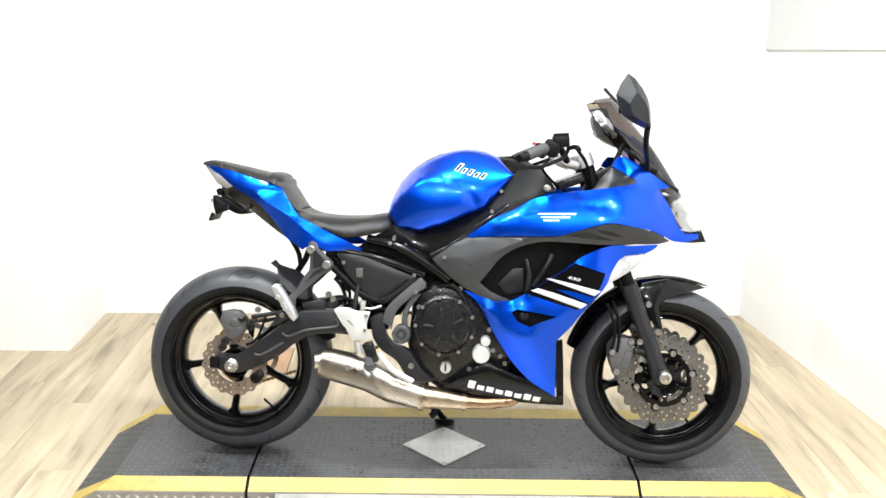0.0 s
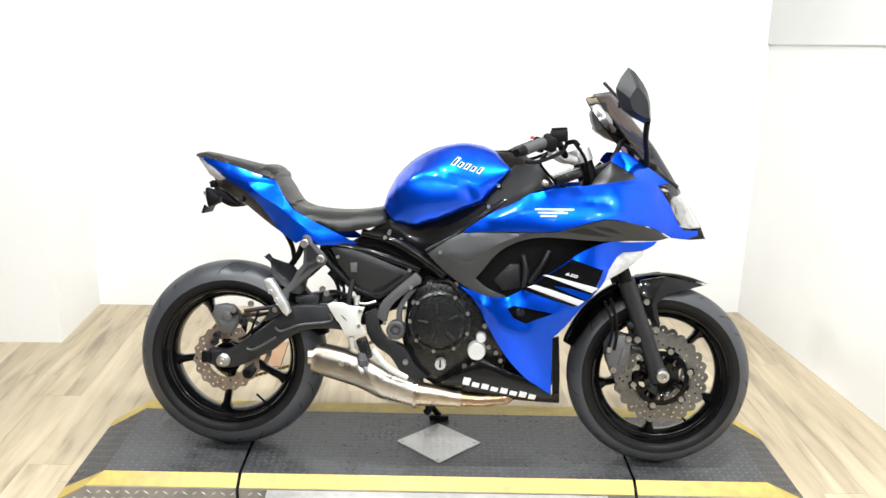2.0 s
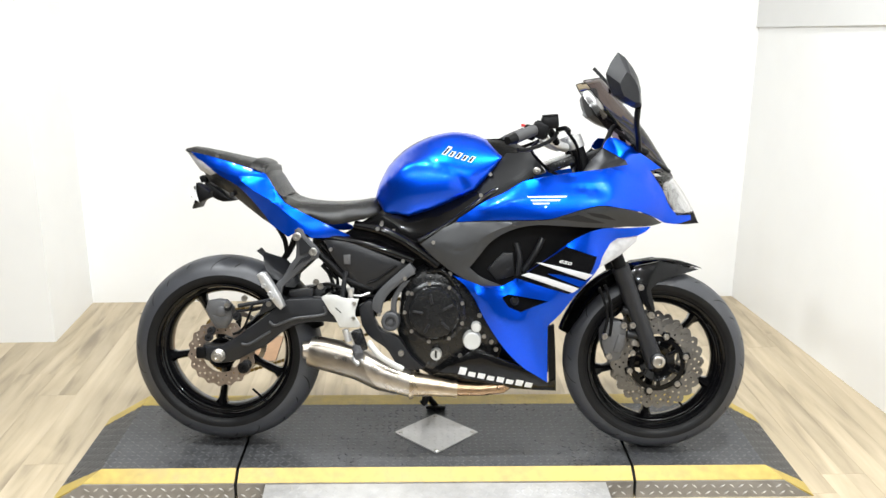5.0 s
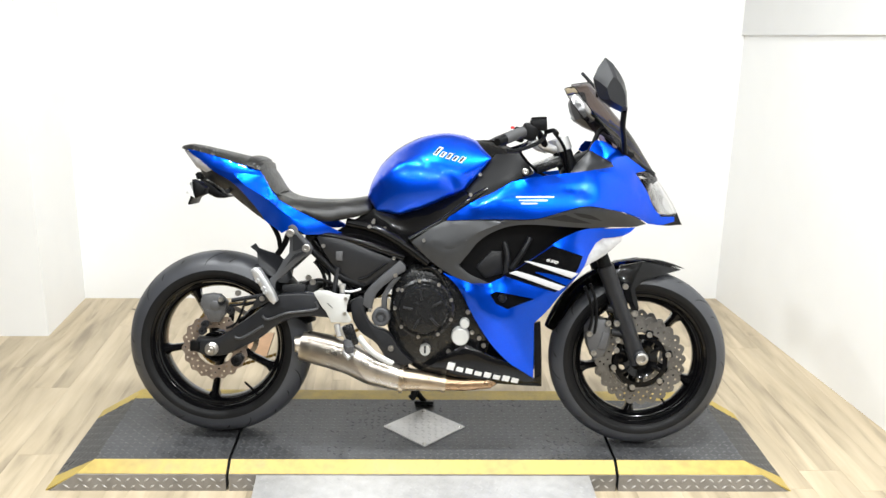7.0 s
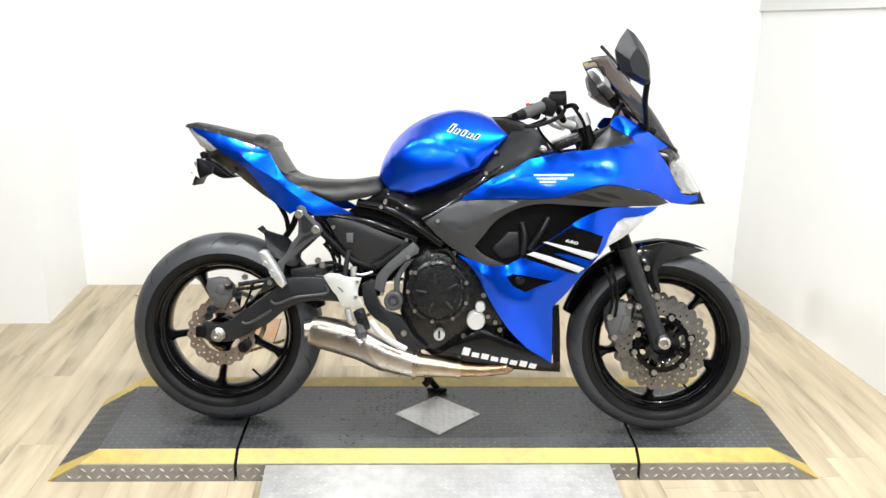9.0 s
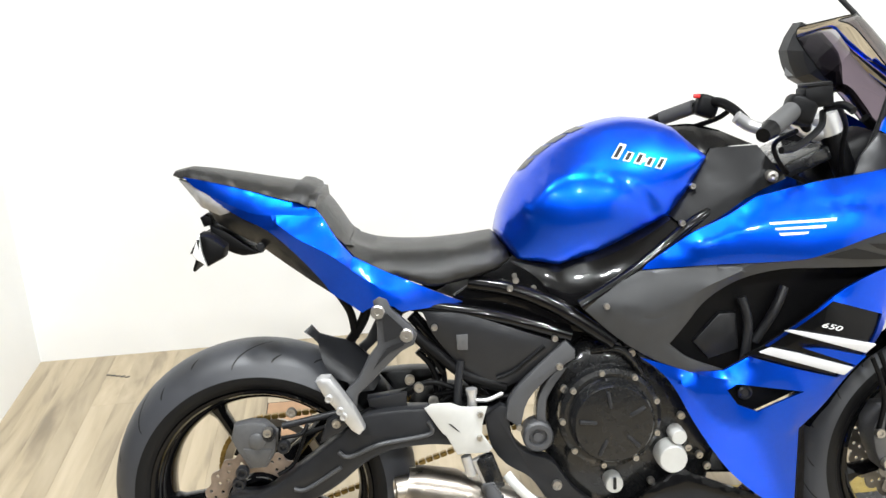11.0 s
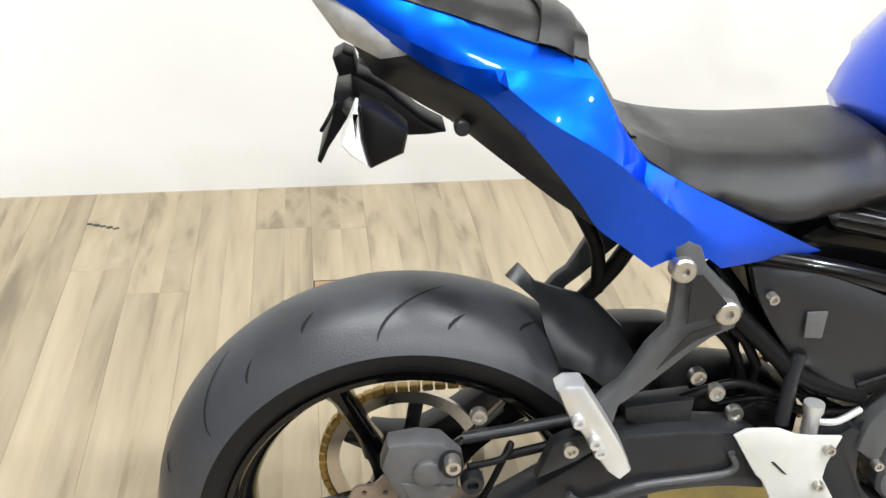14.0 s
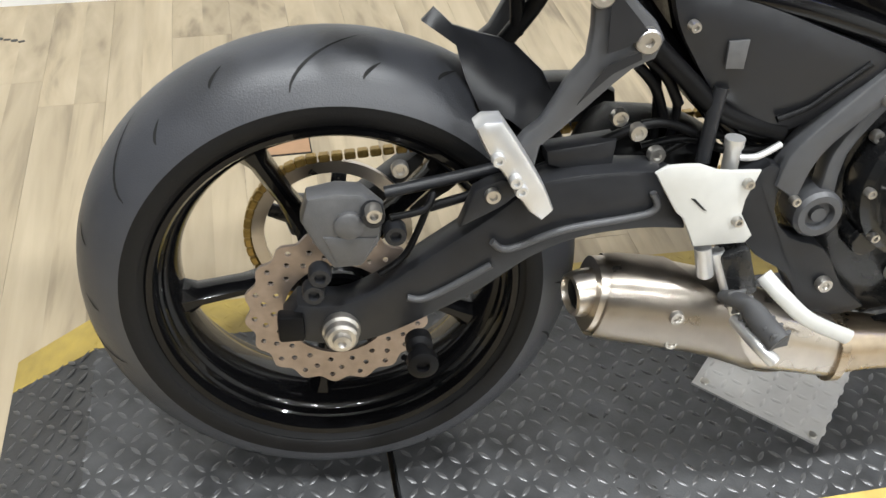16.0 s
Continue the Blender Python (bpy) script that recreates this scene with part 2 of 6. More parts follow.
def panel_bm(pts, bulge=0.0, thick=0.004, holes=(), step=0.014, side=-1, power=0.5, back=False, ridges=()):
    """A moulded panel: an outline (x, y, z) seen from the side, skinned smoothly and swelled outwards by bulge, with a folded-in rim."""
    from mathutils import geometry
    loops = [outline(pts, step, 20)] + [outline(h, step, 30) for h in holes]
    v2, depth, edges = [], [], []
    for lp in loops:
        s = len(v2)
        v2 += [Vector((p.x, p.z)) for p in lp]
        depth += [p.y for p in lp]
        edges += [(s + i, s + (i + 1) % len(lp)) for i in range(len(lp))]
    n_loop = len(v2)
    for rd in ridges:
        pts_r = spline(rd, 6)
        s = len(v2)
        v2 += [Vector((p.x, p.z)) for p in pts_r]
        depth += [p.y for p in pts_r]
        edges += [(s + i, s + i + 1) for i in range(len(pts_r) - 1)]
    nb = len(v2)
    polys = [[(p.x, p.z) for p in lp] for lp in loops]
    xs, zs = [p[0] for p in polys[0]], [p[1] for p in polys[0]]
    edge_pts = np.array([(p.x, p.y) for p in v2])
    row = 0
    z = min(zs)
    while z < max(zs):
        x = min(xs) + (row % 2) * step / 2
        while x < max(xs):
            if inside(polys[0], x, z) and not any(inside(h, x, z) for h in polys[1:]):
                if ((edge_pts - (x, z)) ** 2).sum(1).min() > (0.6 * step) ** 2:
                    v2.append(Vector((x, z)))
            x += step
        z += step * 0.87
        row += 1
    vo, eo, fo, ov, oe, of = geometry.delaunay_2d_cdt(v2, edges, [], 1, 1e-6)
    n = len(vo)
    faces = []
    for f in fo:
        c = sum((vo[i] for i in f), Vector((0, 0))) / len(f)
        if inside(polys[0], c.x, c.y) and not any(inside(h, c.x, c.y) for h in polys[1:]):
            faces.append(list(f))
    fixed = {}
    for i in range(n):
        src = [k for k in ov[i] if k < nb]
        if src:
            fixed[i] = depth[src[0]]
    nbr = [set() for _ in range(n)]
    for f in faces:
        for a in range(len(f)):
            nbr[f[a]].add(f[a - 1])
            nbr[f[a - 1]].add(f[a])
    A, b1, b2 = np.eye(n), np.zeros(n), np.zeros(n)
    for i in range(n):
        if i in fixed:
            b1[i] = fixed[i]
        elif nbr[i]:
            A[i, list(nbr[i])] = -1.0 / len(nbr[i])
            b2[i] = 1.0
    y = np.linalg.solve(A, b1)
    if bulge:
        u = np.linalg.solve(A, b2)
        y = y + side * bulge * (np.clip(u / max(u.max(), 1e-9), 0, 1) ** power)
    bm = bmesh.new()
    vs = [bm.verts.new((vo[i].x, y[i], vo[i].y)) for i in range(n)]
    for f in faces:
        try:
            bm.faces.new([vs[i] for i in f])
        except ValueError:
            pass
    for v in [v for v in bm.verts if not v.link_faces]:
        bm.verts.remove(v)
    if thick:
        rim = [e for e in bm.edges if len(e.link_faces) == 1]
        twin = {}
        for e in rim:
            for v in e.verts:
                if v not in twin:
                    twin[v] = (bm.verts.new(v.co), bm.verts.new(v.co - Vector((0, side * thick, 0))))
        for e in rim:
            a, b = e.verts
            bm.faces.new((twin[a][0], twin[b][0], twin[b][1], twin[a][1]))
        if back:
            off = {v: bm.verts.new(v.co - Vector((0, side * thick, 0))) for v in list(bm.verts) if v.link_faces and not any(v in t for t in twin.values())}
            for f in [f for f in list(bm.faces) if all(v in off for v in f.verts)]:
                bm.faces.new([off[v] for v in reversed(f.verts)])
    bm.normal_update()
    return bm


def panel(name, pts, mat, parent, bulge=0.0, thick=0.004, holes=(), step=0.014, both=False, label="", power=0.5, back=False, side=-1, ridges=(), angle=50):
    bm = panel_bm(pts, bulge, thick, holes, step, side, power, back, ridges)
    ob = part(name, bm, mat, parent, label, angle)
    if both:
        bm = bmesh.new()
        bm.from_mesh(ob.data)
        for v in bm.verts:
            v.co.y = -v.co.y
        bmesh.ops.reverse_faces(bm, faces=bm.faces)
        part(name, bm, mat, parent, label, angle)
    return ob


def body(name, pts, mat, parent, bulge, step=0.014, label="", power=0.5, crown=0.010, ridges=()):
    """A closed body, the same on both flanks, bridged over its top and bottom by a softly crowned strip."""
    bm = panel_bm([(x, -abs(y), z) for x, y, z in pts], bulge, 0, (), step, -1, power, False, ridges)
    near = list(bm.verts)
    idx = {v: i for i, v in enumerate(near)}
    fs = [[idx[v] for v in f.verts] for f in bm.faces]
    rim = [e for e in bm.edges if len(e.link_faces) == 1]
    mid_x = sum(v.co.x for v in near) / len(near)
    mid_z = sum(v.co.z for v in near) / len(near)
    twin = [bm.verts.new((v.co.x, -v.co.y, v.co.z)) for v in near]
    for f in fs:
        bm.faces.new([twin[i] for i in reversed(f)])
    cols = {}
    for e in rim:
        for v in e.verts:
            if v not in cols:
                nrm = Vector((0, 0, 0))
                for ed in v.link_edges:
                    if len(ed.link_faces) <= 1 or ed in rim:
                        d = ed.verts[1].co - ed.verts[0].co
                        q = Vector((d.z, 0, -d.x))
                        if q.dot(Vector((v.co.x - mid_x, 0, v.co.z - mid_z))) < 0:
                            q = -q
                        nrm += q
                nrm = nrm.normalized() if nrm.length > 0 else nrm
                k = crown * min(1, abs(v.co.y) / 0.05)
                cols[v] = [v] + [bm.verts.new(Vector((v.co.x, v.co.y * s, v.co.z)) + nrm * k * (1 - s * s)) for s in (0.6, 0.2, -0.2, -0.6)] + [twin[idx[v]]]
    for e in rim:
        a, b = (cols[v] for v in e.verts)
        for k in range(5):
            bm.faces.new((a[k], b[k], b[k + 1], a[k + 1]))
    bmesh.ops.remove_doubles(bm, verts=bm.verts, dist=0.0004)
    return part(name, bm, mat, parent, label, 75)


def decal(name, pts, on, mat, parent, label="", step=0.01, lift=0.0013, corner=42, near=False):
    """A thin graphic laid on the outer skin of a part."""
    from mathutils.bvhtree import BVHTree
    tree = BVHTree.FromPolygons([v.co for v in on.data.vertices], [tuple(p.vertices) for p in on.data.polygons])
    bm = panel_bm(pts, 0, 0, (), step)
    for v in bm.verts:
        if near:
            hit, nrm = tree.find_nearest(v.co)[:2]
            v.co = hit + nrm * (lift if nrm.dot(Vector((0, -0.5, 1))) > 0 else -lift)
            continue
        hit = tree.ray_cast(Vector((v.co.x, -1, v.co.z)), Vector((0, 1, 0)))[0]
        if hit:
            v.co.y = hit.y - lift
    return part(name, bm, mat, parent, label)


def spline(pts, per=8):
    P = [Vector(p) for p in pts]
    if len(P) == 2:
        return P
    out = []
    for i in range(len(P) - 1):
        p0, p1, p2, p3 = P[max(i - 1, 0)], P[i], P[i + 1], P[min(i + 2, len(P) - 1)]
        for j in range(per):
            s = j / per
            out.append(0.5 * ((2 * p1) + (p2 - p0) * s + (2 * p0 - 5 * p1 + 4 * p2 - p3) * s * s + (3 * p1 - p0 - 3 * p2 + p3) * s**3))
    return out + [P[-1]]


def tube_bm(pts, r, seg=12, per=8, flat=1.0, radii=None):
    """A round or flattened tube along a smooth line; radii tapers it."""
    path = spline(pts, per)
    bm = bmesh.new()
    rings = []
    up = Vector((0, 1, 0))
    for i, p in enumerate(path):
        d = (path[min(i + 1, len(path) - 1)] - path[max(i - 1, 0)]).normalized()
        n = up.cross(d)
        n = n.normalized() if n.length > 1e-3 else Vector((1, 0, 0))
        bnm = d.cross(n)
        rr = r if radii is None else np.interp(i / (len(path) - 1), np.linspace(0, 1, len(radii)), radii)
        rings.append([bm.verts.new(p + n * math.cos(a) * rr + bnm * math.sin(a) * rr * flat) for a in [2 * math.pi * k / seg for k in range(seg)]])
    for a, b in zip(rings, rings[1:]):
        for k in range(seg):
            bm.faces.new((a[k], a[(k + 1) % seg], b[(k + 1) % seg], b[k]))
    bm.faces.new(rings[0][::-1])
    bm.faces.new(rings[-1])
    return bm


def tube(name, pts, r, mat, parent, label="", seg=12, flat=1.0, radii=None, per=8):
    return part(name, tube_bm(pts, r, seg, per, flat, radii), mat, parent, label, 50)


def lathe_bm(profile, seg=48, closed=False):
    """Turn (radius, y) points about the y axis."""
    bm = bmesh.new()
    rings = []
    for r, y in profile:
        if r < 1e-5:
            rings.append([bm.verts.new((0, y, 0))])
        else:
            rings.append([bm.verts.new((r * math.cos(2 * math.pi * k / seg), y, r * math.sin(2 * math.pi * k / seg))) for k in range(seg)])
    pairs = list(zip(rings, rings[1:])) + ([(rings[-1], rings[0])] if closed else [])
    for a, b in pairs:
        for k in range(seg):
            q = [a[k % len(a)], a[(k + 1) % len(a)], b[(k + 1) % len(b)], b[k % len(b)]]
            q = list(dict.fromkeys(q))
            if len(q) > 2:
                bm.faces.new(q)
    return bm


def moved(bm, m):
    bmesh.ops.transform(bm, matrix=m, verts=bm.verts)
    return bm


def lathe(name, profile, at, mat, parent, label="", seg=48, closed=False, turn=(0, 0, 0), angle=35):
    return part(name, moved(lathe_bm(profile, seg, closed), pose(*at, *turn)), mat, parent, label, angle)


def box_bm(sx, sy, sz, bevel=0.003, seg=2):
    bm = bmesh.new()
    bmesh.ops.create_cube(bm, size=1, matrix=Matrix.Diagonal((sx, sy, sz, 1)))
    if bevel:
        bmesh.ops.bevel(bm, geom=bm.edges, offset=bevel, segments=seg, affect="EDGES", profile=0.5)
    return bm


def box(name, at, size, mat, parent, label="", bevel=0.003, turn=(0, 0, 0)):
    return part(name, moved(box_bm(*size, bevel), pose(*at, *turn)), mat, parent, label, 40)


def plate_bm(pts, thick, bevel=0.003, step=0.02, corner=42):
    """A flat-sided cast or cut plate from its side outline; it grows inwards (+y) from the outline's own depth."""
    lp = outline(pts, step, corner)
    bm = bmesh.new()
    f = bm.faces.new([bm.verts.new(p) for p in lp])
    r = bmesh.ops.extrude_face_region(bm, geom=[f])
    bmesh.ops.translate(bm, vec=(0, thick, 0), verts=[v for v in r["geom"] if isinstance(v, bmesh.types.BMVert)])
    if bevel:
        flat = [e for e in bm.edges if abs(e.verts[0].co.y - e.verts[1].co.y) < thick * 0.5 and len(e.link_faces) == 2 and e.calc_face_angle(0) > 1.0]
        bmesh.ops.bevel(bm, geom=flat, offset=bevel, segments=2, affect="EDGES", profile=0.5)
    return bm


def plate(name, pts, thick, mat, parent, label="", bevel=0.003, step=0.02, corner=42, both=False):
    ob = part(name, plate_bm(pts, thick, bevel, step, corner), mat, parent, label, 40)
    if both:
        bm = bmesh.new()
        bm.from_mesh(ob.data)
        for v in bm.verts:
            v.co.y = -v.co.y
        part(name, bm, mat, parent, label, 40)
    return ob


def bolt(at, parent, r=0.009, mat=None, h=0.006, name="bolt"):
    return lathe(name, [(0, -h * 0.5), (r * 0.35, -h * 0.5), (r * 0.5, -h), (r * 0.88, -h), (r, -h * 0.6), (r, 0.004)], at, mat or M_BOLT, parent, seg=14)


# ---- room ----
def slab(name, lo, hi, mat, label, category, kind="structure"):
    c = [(a + b) / 2 for a, b in zip(lo, hi)]
    ob = finish(name, moved(box_bm(*[b - a for a, b in zip(lo, hi)], 0), pose(*c)), mat, None, label, False)
    return tagged(ob, label, category, kind=kind)


WB = 4.33
slab("wall_north", (-3.4, WB, 0), (1.62, WB + 0.12, CEIL), M_WALL, "plain white painted back wall of the photo bay", "wall")
slab("pier", (-3.4, 3.81, 0), (-1.675, WB, CEIL), M_WALL, "white painted wall pier jutting out beside the back wall", "wall")
# west and south walls are added out of view to darken reflections
slab("wall_west", (-3.52, -3.3, 0), (-3.4, WB + 0.12, CEIL), M_DARKW, "added side wall out of view, darkened to keep reflections dark", "wall")
slab("wall_south", (-3.4, -3.3, 0), (2.4, -3.18, CEIL), M_DARKW, "added wall behind the camera, darkened to keep reflections dark", "wall")
# the east wall runs slightly askew
bm = box_bm(0.12, 7.9, CEIL, 0)
finish_wall = finish("wall_east", moved(bm, pose(1.62 + 0.06 + 0.33, WB - 3.9, CEIL / 2, 0, 0, 4.9)), M_WALL, None, "white painted side wall with a shallow ledge", False)
tagged(finish_wall, "white painted side wall with a shallow ledge", "wall", kind="structure")
slab("ceiling", (-3.52, -3.3, CEIL), (2.6, WB + 0.12, CEIL + 0.1), M_CEIL, "plain ceiling out of view, greyed to dim its reflection", "ceiling")
floor = slab("floor", (-3.52, -3.3, -0.1), (2.6, WB + 0.12, -0.006), M_GROOVE, "greige oak vinyl plank floor with worn grain", "floor")
for lx, ly in LAMPS:
    e = tagged(new("ceiling_light"), "round white ceiling downlight with a bright diffuser", "ceiling light", "ceiling lights")
    e.location = (lx, ly, CEIL)
    part("frame", moved(lathe_bm([(0.085, 0), (0.115, 0), (0.118, -0.012), (0.105, -0.028), (0.085, -0.028)], 32, True), pose(0, 0, 0, 90, 0, 0)), M_CEIL, e)

# grey upper band of the east wall, above the white board
bm = bmesh.new()
U0, U1 = Vector(EDGE0), Vector(EDGE1)
far_end, near_end = U0 + (U0 - U1) * 0.35, U1 + (U1 - U0) * 3.2
ring = [far_end, near_end, Vector((near_end.x, near_end.y, CEIL)), Vector((far_end.x, far_end.y, CEIL))]
f = bm.faces.new([bm.verts.new(p + Vector((-0.004, 0, 0))) for p in ring])
r = bmesh.ops.extrude_face_region(bm, geom=[f])
bmesh.ops.translate(bm, vec=(-0.014, 0, 0), verts=[v for v in r["geom"] if isinstance(v, bmesh.types.BMVert)])
tagged(finish("wall_upper_band", bm, M_UPPER, None, "", False), "grey painted upper band along the side wall", "wall", kind="structure")

# vinyl boards
PW, PL = 0.149, 1.22
bm = box_bm(PW - 0.0006, 1.0, 0.008, 0)
plank_me = bpy.data.meshes.new("plank")
bm.to_mesh(plank_me)
bm.free()
plank_me.materials.append(M_WOOD)
rng = random.Random(11)
col = -17
while -0.802 + col * PW < 1.95:
    x = -0.802 + (col + 0.5) * PW
    y = -3.18
    y1 = y + rng.uniform(0.25, 1.2)
    while y < WB:
        y1 = min(y1, WB + 0.02)
        ob = new("plank", plank_me)
        ob.parent = floor
        ob.matrix_basis = Matrix.Translation((x, (y + y1) / 2, -0.004)) @ Matrix.Diagonal((1, (y1 - y) - 0.0008, 1, 1))
        y, y1 = y1, y1 + PL
    col += 1
box("floor_patch", (-0.7275, 3.70, 0.0005), (0.143, 0.28, 0.004), M_TILE, floor, "terracotta-coloured patch board", 0.0008)
box("patch_rim", (-0.7275, 3.70, -0.0005), (0.148, 0.288, 0.004), M_GROOVE, floor, "", 0.0)
for k in range(5):
    box("scuff", (-1.39 + 0.018 * k, 4.165 - 0.007 * k, 0.0006), (0.016, 0.008 + 0.003 * (k % 2), 0.0012), M_PAD, floor, "dark scuff", 0.0003, (0, 0, -20 + 9 * k))

# ---- lift platform ----
PZ = 0.085
FOLD, END, G0, G1 = 1.060, 1.208, -0.630, 0.630
Y0, Y1, RUN, BAND, DROP = 2.462, 3.030, 0.045, 0.078, 0.027
platform = tagged(new("motorcycle_lift"), "low black tread-plate motorcycle lift with ramped ends and yellow painted edges", "lift platform")
platform.matrix_world = Matrix.Translation((0, 2.74, 0)) @ Matrix.Rotation(radians(-1.4), 4, "Z") @ Matrix.Translation((0, -2.74, 0))
PIN = platform


def deck_z(x, y):
    """Height of the lift's skin: flat deck, ramps at both ends, the near edge bent down."""
    z = PZ - DROP * max(0.0, (Y0 + RUN - y) / RUN)
    return min(z, PZ * max(0.0, (END - abs(x)) / (END - FOLD)) + 0.002)


def skin(name, pts, mat, parent, label="", thick=0.005, lift=0.0):
    """A folded sheet of plate lying on the lift's skin."""
    bm = bmesh.new()
    top = [bm.verts.new((x, y, deck_z(x, y) + lift)) for x, y in pts]
    low = [bm.verts.new(v.co - Vector((0, 0, thick))) for v in top]
    n = len(pts)
    bm.faces.new(top)
    bm.faces.new(low[::-1])
    for k in range(n):
        bm.faces.new((top[k], low[k], low[(k + 1) % n], top[(k + 1) % n]))
    return finish(name, bm, mat, parent, label, False)


def flat(name, pts, z0, z1, mat, parent, label=""):
    bm = bmesh.new()
    f = bm.faces.new([bm.verts.new((x, y, z0)) for x, y in pts])
    r = bmesh.ops.extrude_face_region(bm, geom=[f])
    bmesh.ops.translate(bm, vec=(0, 0, z1 - z0), verts=[v for v in r["geom"] if isinstance(v, bmesh.types.BMVert)])
    return finish(name, bm, mat, parent, label, False)


def lugs(name, poly, height, mat, parent, pitch=0.0225, avoid=(), seed=1):
    """Raised lozenge treads in alternate directions over a polygon of the plan."""
    rng = random.Random(seed)
    verts, faces = [], []
    xs, ys = [p[0] for p in poly], [p[1] for p in poly]
    nx, ny = int((max(xs) - min(xs)) / pitch) + 2, int((max(ys) - min(ys)) / pitch) + 2
    ox, oy = math.floor(min(xs) / pitch) * pitch, math.floor(min(ys) / pitch) * pitch
    for i in range(nx):
        for j in range(ny):
            x, y = ox + i * pitch, oy + j * pitch
            if not inside(poly, x, y) or any(inside(a, x, y) for a in avoid):
                continue
            a = radians(45 if (round(x / pitch) + round(y / pitch)) % 2 else -45) + rng.uniform(-0.04, 0.04)
            c, s = math.cos(a), math.sin(a)
            base = len(verts)
            for l, w, h in ((0.0115, 0, 0), (0.004, 0.0033, 0), (-0.004, 0.0033, 0), (-0.0115, 0, 0), (-0.004, -0.0033, 0), (0.004, -0.0033, 0), (0.007, 0, 0.0016), (-0.007, 0, 0.0016)):
                px, py = x + l * c - w * s, y + l * s + w * c
                verts.append((px, py, height(px, py) + h))
            for f in ((0, 1, 6), (1, 2, 7, 6), (2, 3, 7), (3, 4, 7), (4, 5, 6, 7), (5, 0, 6)):
                faces.append(tuple(base + k for k in f))
    me = bpy.data.meshes.new(name)
    me.from_pydata(verts, [], faces)
    me.materials.append(mat)
    for p in me.polygons:
        p.use_smooth = True
    ob = new(name, me)
    ob.parent = parent
    return tagged(ob, kind="stuff")


DIA = [(-0.140, 2.733), (0.003, 2.590), (0.147, 2.733), (0.003, 2.870)]
NEAR, FAR = Y0 + RUN, Y1 - BAND
for k, (a, b) in enumerate(((-FOLD, G0 - 0.005), (G0 + 0.005, G1 - 0.005), (G1 + 0.005, FOLD))):
    flat("deck_base", [(a, Y0 + 0.004), (b, Y0 + 0.004), (b, Y1), (a, Y1)], 0.0, PZ - DROP - 0.006, M_PLATE, PIN)
    deck = [(a, NEAR), (b, NEAR), (b, FAR), (a, FAR)]
    skin("deck_plate", deck, M_PLATE, PIN)
    lugs("tread", deck, deck_z, M_LUG, PIN, avoid=(DIA,) if k == 1 else (), seed=k)
    far = [(a, FAR), (b, FAR), (b, Y1), (a, Y1)]
    skin("yellow_edge", far, M_YEL, PIN, "yellow painted edge band", lift=0.0006)
    lugs("edge_tread", far, deck_z, M_YEL, PIN, seed=k + 5)
    skin("yellow_edge", [(a, Y0), (b, Y0), (b, NEAR), (a, NEAR)], M_YEL, PIN, "yellow painted edge band", lift=0.0006)
    flat("skirt", [(a, Y0 - 0.006), (b, Y0 - 0.006), (b, Y0 - 0.001), (a, Y0 - 0.001)], 0.0, PZ - DROP, M_SKIRT, PIN, "bare steel tread-plate skirt")
    flat("far_skirt", [(a, Y1), (b, Y1), (b, Y1 + 0.005), (a, Y1 + 0.005)], 0.0, PZ - 0.004, M_YEL, PIN)
    lo, hi = (a - 0.10 if k == 0 else a), (b + 0.10 if k == 2 else b)
    verts, faces = [], []
    for c in range(int((hi - lo) / 0.03)):
        for r in range(2):
            x, z = lo + 0.02 + c * 0.03 + 0.015 * r, 0.016 + 0.024 * r
            if z + 0.012 > deck_z(x, Y0):
                continue
            base = len(verts)
            sg = 1 if (c + r) % 2 else -1
            for l, w, h in ((0.011, 0, 0), (0, 0.0035, 0), (-0.011, 0, 0), (0, -0.0035, 0), (0, 0, 0.002)):
                verts.append((x + 0.8 * l - 0.6 * sg * w, Y0 - 0.006 - h, z + 0.6 * sg * l + 0.8 * w))
            faces += [(base, base + 1, base + 4), (base + 1, base + 2, base + 4), (base + 2, base + 3, base + 4), (base + 3, base, base + 4)]
    me = bpy.data.meshes.new("skirt_tread")
    me.from_pydata(verts, [], faces)
    me.materials.append(M_BRIGHT)
    ob = new("skirt_tread", me)
    ob.parent = PIN
    tagged(ob, kind="stuff")
